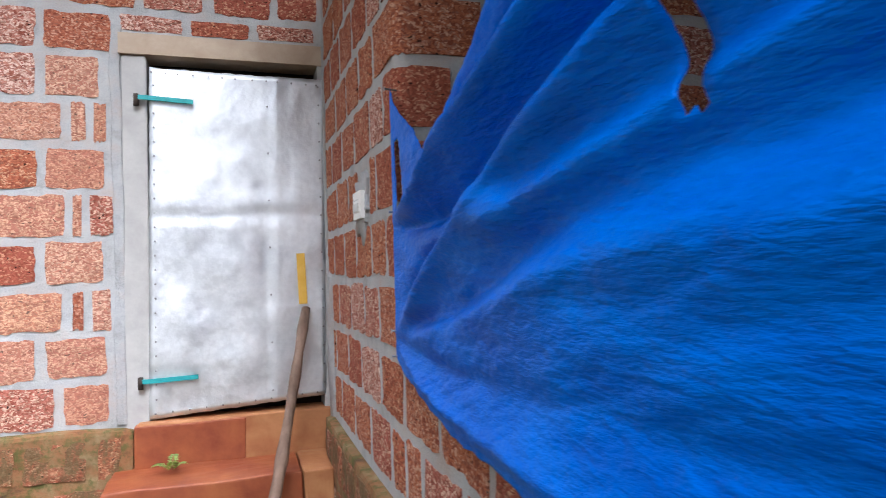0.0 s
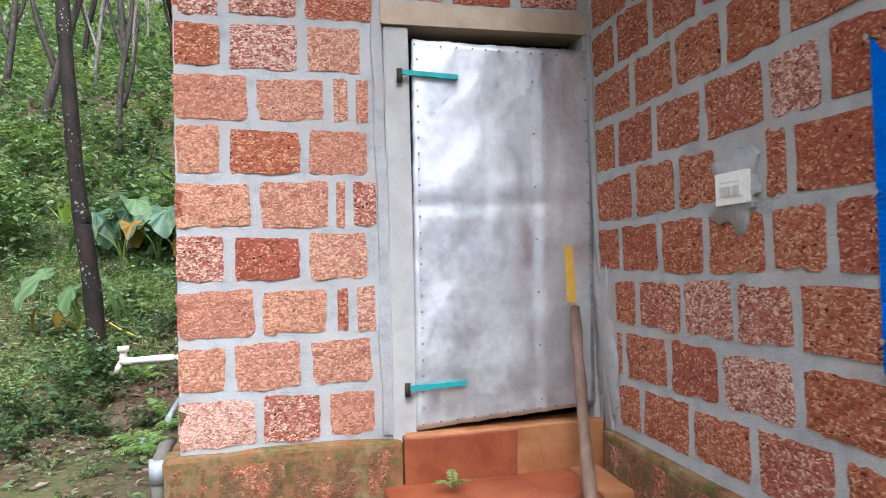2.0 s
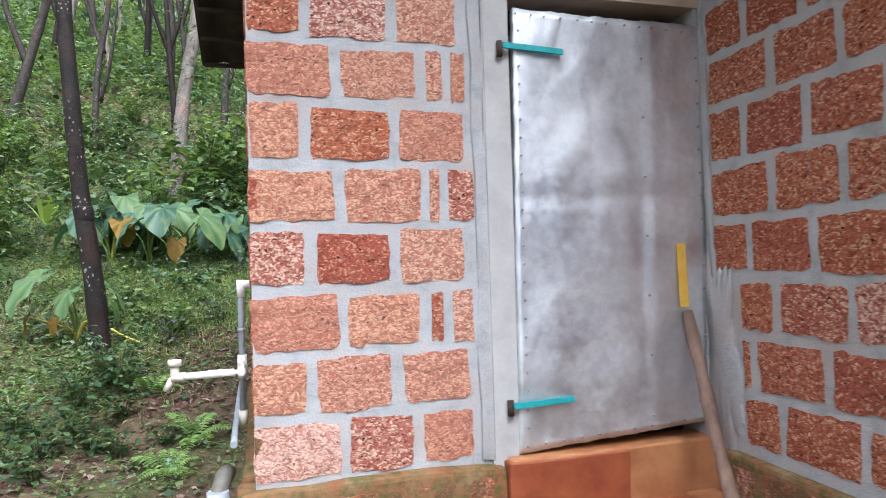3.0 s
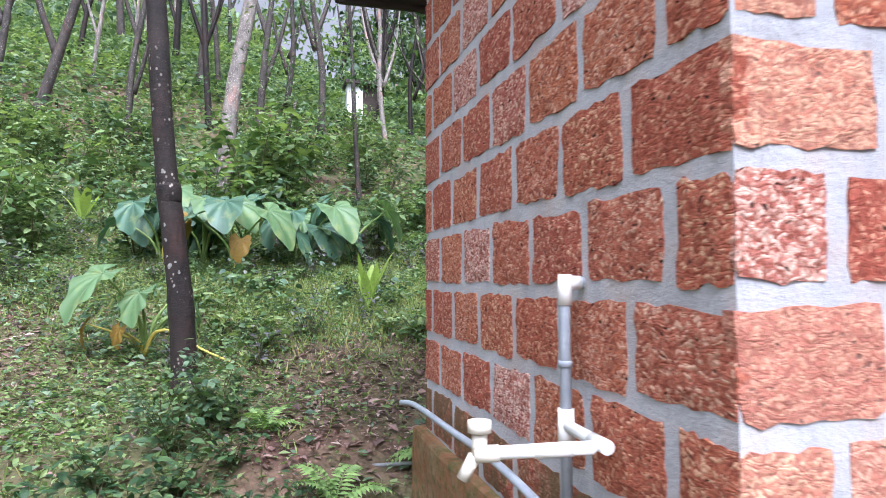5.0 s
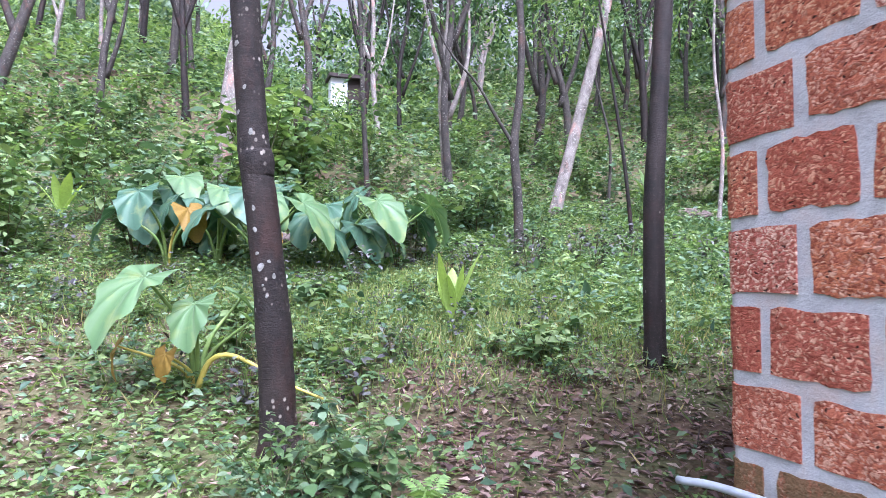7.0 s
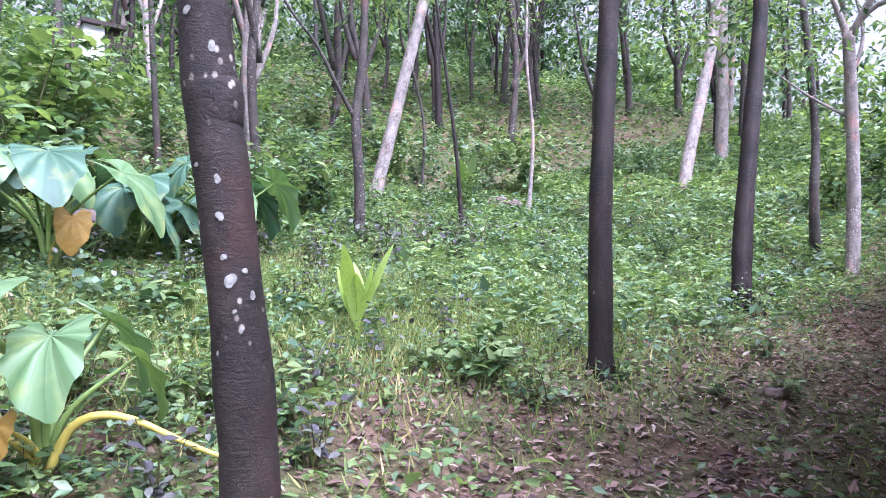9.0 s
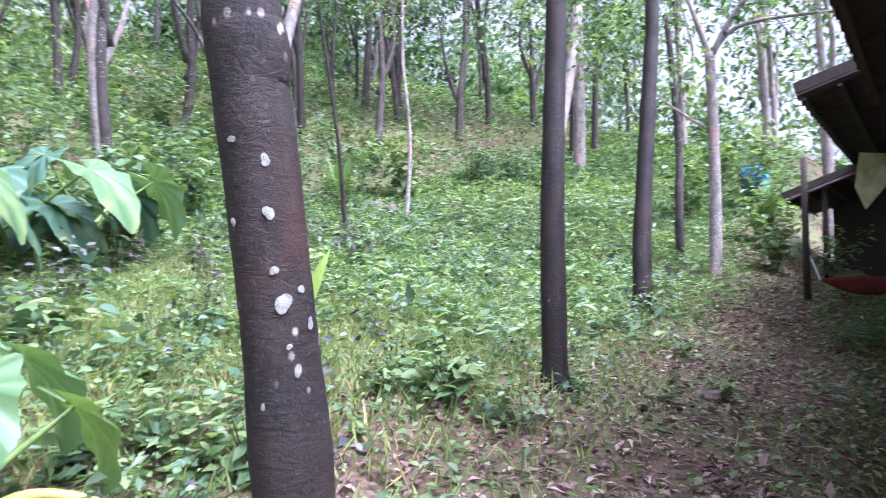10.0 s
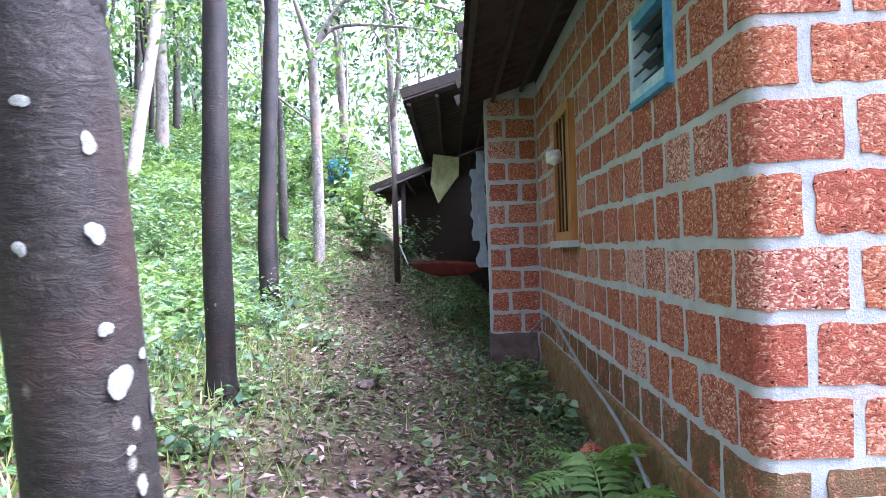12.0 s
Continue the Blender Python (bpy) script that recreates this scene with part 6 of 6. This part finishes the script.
def make_plants():
    rr = random.Random(21)
    n = 0
    while n < 165:
        x, y = rr.uniform(-9, 13), rr.uniform(6.5, 20)
        if x > 1.5 and y < 9.5 + 0.1 * x:
            continue
        if -1.2 < x < 3.2 and y < 8.2:
            continue
        if x > 3 and rr.random() < 0.5:
            continue
        plant("shrub", SHRUBS[rr.randrange(5)], x, y, rr.uniform(0.55, 1.15), "leafy green shrub on the forest slope", "shrub", "slope shrubs")
        n += 1
    for x, y, s, k in ((-1.12, 3.15, 0.5, 3), (-1.0, 2.85, 0.42, 0), (-1.3, 3.0, 0.35, 4), (13.3, 5.3, 0.5, 2), (14.6, 5.4, 0.6, 2), (-0.95, 10.4, 1.3, 2), (-0.31, 11.2, 1.35, 2), (3.1, 12.4, 1.2, 3), (6.0, 6.8, 0.5, 0), (7.2, 7.6, 0.6, 1), (9.3, 4.6, 0.8, 2), (10.6, 4.9, 0.9, 2), (9.8, 3.9, 0.7, 0),
                       (8.9, 3.6, 0.5, 4), (11.2, 6.5, 1.0, 2), (12.5, 5.6, 1.2, 2), (5.6, 3.4, 0.45, 4), (6.2, 3.2, 0.5, 3), (13.8, 6.6, 1.2, 0)):
        plant("shrub", SHRUBS[k], x, y, s, "leafy green shrub beside the path", "shrub", "path shrubs")
    n = 0
    while n < 205:
        x, y = (rr.uniform(-5, 8), rr.uniform(3.6, 11)) if n % 2 else (rr.uniform(-4.5, 1.5), rr.uniform(2.6, 7))
        if bool(inside(np.array(x), np.array(y))) or float(litter_zone(x, y)) > 0.75 and rr.random() < 0.75 or (abs(x + 1.75) < 0.75 and y < 3.9) or (-1.3 < x < 2.2 and y < 3.9) or (-0.3 < x < 2.4 and y < 5.2 and rr.random() < 0.8):
            continue
        plant("herb", HERBS[rr.choice((0, 1, 3, 4, 1, 3))], x, y, rr.uniform(0.5, 1.05), "small broad-leaved herb in the ground cover", "herb", "ground herbs")
        n += 1
    for x, y, s, k in ((0.52, 4.5, 0.85, 2), (0.75, 4.62, 0.7, 2), (1.42, 4.25, 0.4, 2), (1.25, 4.2, 0.35, 0), (4.9, 4.85, 0.7, 0), (0.3, 4.75, 0.6, 2), (3.84, 4.55, 0.5, 3), (2.4, 3.7, 0.55, 2), (1.9, 3.9, 0.5, 0), (3.2, 4.2, 0.6, 2)):
        plant("herb", HERBS[k], x, y, s, "young broad-leaved plant in the leaf litter", "herb", "ground herbs")
    for x, y in ((2.9, 7.6), (3.6, 7.9), (2.2, 7.9), (4.4, 8.2), (1.5, 8.1), (0.7, 8.2), (0.2, 8.5), (5.0, 8.0), (1.1, 7.4), (3.1, 8.3), (0.4, 7.6), (1.9, 7.4)):
        plant("herb", HERBS[4], x, y, rr.uniform(1.1, 1.7), "dusky purple-leaved herb among the grass", "herb", "purple herbs")
    make_taro(-1.60, 4.42, ((215, 0.32, 0.64, 0.46, 38, TARO_PALE), (265, 0.20, 0.50, 0.30, 45, TARO_PALE), (30, 0.26, 0.52, 0.36, 50, TARO_PALE), (345, 0.28, 0.40, 0.28, 60, LEAF_LIGHT), (190, 0.40, 0.28, 0.20, 80, LEAF_YELLOW), (225, 0.22, 0.24, 0.16, 80, LEAF_YELLOW)), "big elephant-ear plant with pale waxy and yellowing leaves")
    make_taro(-1.1, 7.6, ((200, 0.5, 0.7, 0.5, 40, TARO_BLUE), (260, 0.5, 0.85, 0.55, 35, TARO_BLUE), (310, 0.6, 0.75, 0.6, 45, TARO_PALE), (350, 0.7, 0.55, 0.55, 50, TARO_BLUE), (40, 0.5, 0.8, 0.5, 40, TARO_BLUE), (120, 0.5, 0.7, 0.5, 40, TARO_BLUE), (280, 0.45, 0.4, 0.3, 70, LEAF_YELLOW)), "clump of broad bluish elephant-ear leaves")
    make_taro(-0.2, 7.9, ((220, 0.5, 0.6, 0.5, 45, TARO_BLUE), (300, 0.6, 0.75, 0.6, 40, TARO_PALE), (345, 0.55, 0.5, 0.5, 55, TARO_BLUE), (80, 0.4, 0.7, 0.5, 45, TARO_BLUE)), "broad bluish elephant-ear leaves above the weeds")
    make_taro(-2.0, 8.0, ((180, 0.5, 0.6, 0.5, 45, TARO_BLUE), (240, 0.5, 0.75, 0.5, 45, TARO_BLUE), (300, 0.4, 0.6, 0.4, 55, LEAF_YELLOW), (20, 0.4, 0.7, 0.5, 45, TARO_BLUE)), "broad elephant-ear leaves with one yellowed")
    for k in range(7):
        x, y = -2.3 + 0.45 * k + random.uniform(-.15, .15), 8.4 + random.uniform(-.7, .7)
        make_taro(x, y, [(random.uniform(170, 380), random.uniform(.3, .6), random.uniform(.45, .9), random.uniform(.35, .6), random.uniform(30, 60), (TARO_BLUE, TARO_PALE, TARO_BLUE)[j % 3]) for j in range(5)], "broad glossy elephant-ear leaves on the slope")
    stalk = thing("fallen_stalk", -1.6, 4.36, gz(-1.6, 4.36), "bent yellow leaf stalk drooping to the ground", "stalk")
    bm = bmesh.new()
    tube(bm, curve_points([(0, 0, 0.02), (0.07, -0.05, 0.18), (0.2, -0.12, 0.2), (0.42, -0.26, 0.08), (0.62, -0.4, 0.0)], 18), [0.018 - 0.0007 * i for i in range(18)], 8)
    part("stem", bm, STEM_YELLOW, stalk)
    make_lance_plant(0.22, 5.35, 6, 0.74, LEAF_LIME, "bright green strap-leaved plant in the grass", 0.22)
    make_lance_plant(-3.44, 10.2, 6, 0.8, LEAF_LIME, "bright green strap-leaved plant on the slope", 0.3)
    make_lance_plant(7.0, 11.9, 7, 1.2, LEAF_LIGHT, "tall light green strap-leaved plant among trees", 0.5)
    make_lance_plant(10.5, 5.0, 7, 1.1, LEAF_LIGHT, "light green strap-leaved plant by the drum", 0.5)
    make_fern(1.25, 2.42, 6, 0.9, turn=10)
    make_fern(0.85, 2.5, 7, 0.95)
    make_fern(0.5, 2.5, 6, 0.8)
    make_fern(0.25, 2.5, 7, 0.7, None, 40, 200)
    make_fern(-0.42, 2.3, 7, 0.55)
    make_fern(-0.5, 1.75, 7, 0.5)
    make_fern(-0.75, 2.9, 6, 0.45)
    make_fern(-1.3, 0.9, 7, 0.5)
    make_fern(1.12, -0.22, 4, 0.2, 0.283)
    make_fern(0.97, -0.52, 4, 0.25)
    for x, y, s in ((1.7, 2.5, 0.8), (2.1, 2.42, 0.7), (2.6, 2.46, 0.8), (3.1, 2.5, 1.0), (3.6, 2.52, 1.1), (4.1, 2.6, 1.1), (4.5, 2.6, 0.9), (0.5, 2.36, 0.6), (1.5, 2.36, 0.5)):
        plant("herb", HERBS[rr.randrange(4)], x, y, s, "bright weed growing at the foot of the wall", "herb", "wall foot weeds")
    # bank weeds, mostly the herb with shade put into its leaf colour
    for x, y, s in ((-1.15, 2.45, 0.7), (-1.0, 2.2, 0.6), (-1.2, 2.75, 0.7), (-0.9, 2.6, 0.6), (-1.3, 2.2, 0.75), (-1.45, 1.95, 0.7), (-1.5, 2.5, 0.75), (-1.2, 1.7, 0.6), (-1.7, 2.2, 0.7), (-0.95, 1.5, 0.55), (-0.75, 1.9, 0.6), (-0.6, 2.25, 0.5), (-0.85, 2.1, 0.6), (-0.5, 1.5, 0.5), (-0.7, 1.25, 0.5)):
        plant("herb", HERBS[rr.choice((5, 5, 3))], x, y, s, "leafy weed on the soil bank, mostly in greens darkened for shade", "herb", "ground herbs")
    for x, y, s in ((1.0, -0.52, 0.42), (1.45, -0.52, 0.35), (0.93, -0.1, 0.3), (-0.3, -0.1, 0.8), (-0.5, 0.2, 0.9), (-0.25, 0.75, 0.6)):
        plant("herb", HERBS[3 if s < 0.6 else 1], x, y, s, "small weed sprouting by the steps", "herb", "wall foot weeds")


def make_weed_patches():
    """Small herbs too many to count, joined into one sheet of weeds."""
    mats, parts_ = [], []
    rr = random.Random(33)
    for _ in range(420):
        x, y = rr.uniform(-5.5, 9), rr.uniform(4.6, 12)
        if float(litter_zone(x, y)) > 0.5:
            continue
        me = HERBS[rr.choice((0, 1, 1, 3, 3, 4))][0]
        co = np.empty(len(me.vertices) * 3, np.float32)
        me.vertices.foreach_get("co", co)
        tri = np.empty(len(me.loops), np.int32)
        me.loops.foreach_get("vertex_index", tri)
        slot = np.empty(len(me.polygons), np.int32)
        me.polygons.foreach_get("material_index", slot)
        a, k = rr.uniform(0, 6.28), rr.uniform(0.5, 1.3)
        turn = np.array([[math.cos(a), math.sin(a), 0], [-math.sin(a), math.cos(a), 0], [0, 0, 1]]) * k
        v = co.reshape(-1, 3) @ turn + [x, y, gz(x, y) - 0.02]
        f = tri.reshape(-1, 3)
        for i, mt in enumerate(me.materials):
            if mt not in mats:
                mats.append(mt)
            pick = f[slot == i]
            if len(pick):
                used, inv = np.unique(pick, return_inverse=True)
                parts_.append((v[used], inv.reshape(-1, 3), mats.index(mt)))
    stuff("weeds", parts_, mats, "clumps of small broad-leaved weeds on the slope", "weeds")


def make_far_things():
    ob = thing("plastic_drum", 14.0, 5.83, gz(14.0, 5.83), "blue plastic water drum standing among weeds", "drum")
    bm = bmesh.new()
    pts = [(0, 0, z * 0.8) for z in (0.0, 0.03, 0.28, 0.30, 0.32, 0.58, 0.60, 0.62, 0.86, 0.9)]
    tube(bm, pts, [0.27, 0.29, 0.29, 0.305, 0.29, 0.29, 0.305, 0.29, 0.29, 0.27], 24)
    part("body", bm, BARREL, ob)
    bm = bmesh.new()
    tube(bm, [(0.12, 0, 0.72), (0.12, 0, 0.75)], [0.04, 0.04], 12)
    part("cap", bm, BARREL, ob)
    hut = thing("far_hut", 2.6, 24.5, gz(2.6, 24.5) - 0.2, "small white-walled hut with dark roof far among trees", "hut")
    part("wall", soft_box(-0.3, 0.3, -0.3, 0.3, 0, 1.7, 0.02), FIBRE, hut)
    part("roof", soft_box(-0.4, 0.9, -0.5, 0.5, 1.7, 1.82, 0.02), ROOF, hut)
    # solid dark box: the shade within the hut's open side, put into colour
    part("wall", soft_box(0.32, 0.85, -0.25, 0.3, 0, 1.68, 0.02), TIMBER_AND_SHADE, hut, "dark box for the shade in the open side")
    heap = thing("stone_heap", 7.8, 11.7, gz(7.8, 11.7) - 0.05, "low heap of dark stones in the grass", "stones")
    for k in range(16):
        a = random.uniform(0, 6.28)
        q = random.uniform(0, 0.45)
        o = crumpled("stone", random.uniform(.1, .2), random.uniform(.1, .18), random.uniform(.06, .12), RUBBLE, k)
        o.parent = heap
        o.matrix_basis = pose(math.cos(a) * q, math.sin(a) * q, 0.06 + 0.25 * (0.45 - q) * random.random() * 2)
    heap = thing("brush_heap", -0.1, 9.2, gz(-0.1, 9.2), "low heap of dark rubble behind broad leaves", "stones")
    for k in range(12):
        o = crumpled("stone", random.uniform(.12, .25), random.uniform(.1, .18), random.uniform(.08, .14), RUBBLE, 30 + k)
        o.parent = heap
        o.matrix_basis = pose(random.uniform(-.8, .8), random.uniform(-.3, .3), random.uniform(0.05, 0.2))
    slab = part("concrete_slab", soft_box(-0.30, 0.30, -0.35, 0.35, -0.06, 0.05, 0.012, 2, 0.006, 5), RUBBLE)
    slab.matrix_basis = pose(-1.62, 1.35, gz(-1.62, 1.35) + 0.01, 0, 0, 12)
    tagged(slab, "mossy grey concrete slab lying flat on the soil", "slab")
    wrap = crumpled("plastic_wrapper", 0.05, 0.035, 0.03, BLUEWORN, 12.0)
    wrap.matrix_basis = pose(-0.50, 1.85, gz(-0.50, 1.85) + 0.03)
    tagged(wrap, "crumpled pale blue plastic wrapper in the weeds", "wrapper")
    for x, y, s in ((2.35, 3.75, 0.09), (1.0, 2.4, 0.1), (5.1, 5.35, 0.12), (0.45, 4.95, 0.07)):
        ob = crumpled("loose_stone", s, s * 0.8, s * 0.5, RUBBLE, x)
        ob.matrix_basis = pose(x, y, gz(x, y) + s * 0.2)
        tagged(ob, "loose dark stone lying in the leaf litter", "stone", "loose stones")
    ob = crumpled("broken_block", 0.09, 0.06, 0.06, LATERITE, 9.0)
    ob.matrix_basis = pose(1.55, 2.42, gz(1.55, 2.42) + 0.16)
    tagged(ob, "broken piece of orange laterite by the hose", "stone")


make_near_trees()
make_forest()
make_plants()
make_far_things()
make_weed_patches()
make_ground_cover()
make_litter()
make_far_woods()

# ---------------------------------------------------------------- blocks of the walls
front_blocks()
NW, NW_A, NW_B = (0.0, CDY), (1, 0), (0, -1)
wall_corner = corner_core("wall_corner", NW, NW_A, NW_B, ROUND, 0.2, -0.3, 3.15, "rounded laterite house corner with grey joints")
wall_wing_corner = corner_core("wall_wing_corner", (BX, WING_Y), (0, 1), (1, 0), 0.05, 0.2, 0.93, 3.6, "laterite corner of the wing beside the tarpaulin")
SIDE_END, BACK_END = (0.165, 0.30), (0.31, 0.165)
for _r in range(len(COURSE) - 1):
    if COURSE[_r + 1] < 3.1:
        corner_block(wall_corner, NW, NW_A, NW_B, BACK_END[_r % 2], SIDE_END[_r % 2], COURSE[_r], COURSE[_r + 1], ROUND, LATERITE_MOSSY if _r == 0 else LATERITE, 400 + _r)
    if _r >= 2:
        corner_block(wall_wing_corner, (BX, WING_Y), (0, 1), (1, 0), (0.32, 0.18)[_r % 2], (0.31, 0.20)[_r % 2], COURSE[_r], COURSE[_r + 1], 0.05, LATERITE, 430 + _r)
courses(wall_side, on_side, 0, CDY + 0.02, 0.30 + 0.342, 0.165 + 0.342, starts=SIDE_END, low=BLOCKS_MOSSY)
courses(wall_back, on_back, 0, 5.0, 0.165 + 0.342, 0.31 + 0.342, clear=((WIN[0] - 0.02, WIN[1] + 0.02, WIN[2] - 0.04, WIN[3]), (WOODWIN[0] - 0.02, WOODWIN[1] + 0.02, WOODWIN[2], WOODWIN[3])), starts=BACK_END, low=BLOCKS_MOSSY)
courses(wall_wing, on_wing, 0.20, 1.63, 0.276, 0.41, z_to=2)
for _r in range(2, 10):
    courses(wall_wing, on_wing, 0.20 if _r == 2 else 0.05, 1.63 - (0.32, 0.18)[_r % 2], 0.276, 0.41, pitch=0.31, clear=((0.97, 1.19, 1.43, 1.56),), z_from=_r, z_to=_r + 1)
courses(wall_parapet, on_wing, 1.63, 4.9, 1.99, 1.82, z_to=2)
courses(wall_room, on_room, 0, 2.4, 0.54, 0.65, z_from=2, z_to=10, starts=(0.31, 0.20))
for _r, (_z0, _z1) in enumerate(((0.0, 0.235), (0.235, 0.465))):
    for _k in range(4):
        _u = -0.06 + 0.31 * _k - 0.12 * _r
        lay(plinth_front, lambda u, z: pose(u, -0.062, z), max(_u, -0.06), min(_u + 0.31, 0.90), _z0, _z1, 0.05, BLOCKS_MOSSY)
    for _k in range(14):
        _u = 0.14 + 0.33 * _k - 0.14 * _r
        lay(plinth_wing, lambda u, z: pose(BX - 0.052, -u, z, 0, 0, -90), max(_u, 0.14), _u + 0.33, _z0, _z1 - 0.02, 0.05, BLOCKS_OCHRE)
courses(pier, on_pier, 0, 0.55, 0.34, 0.2, z_to=11)
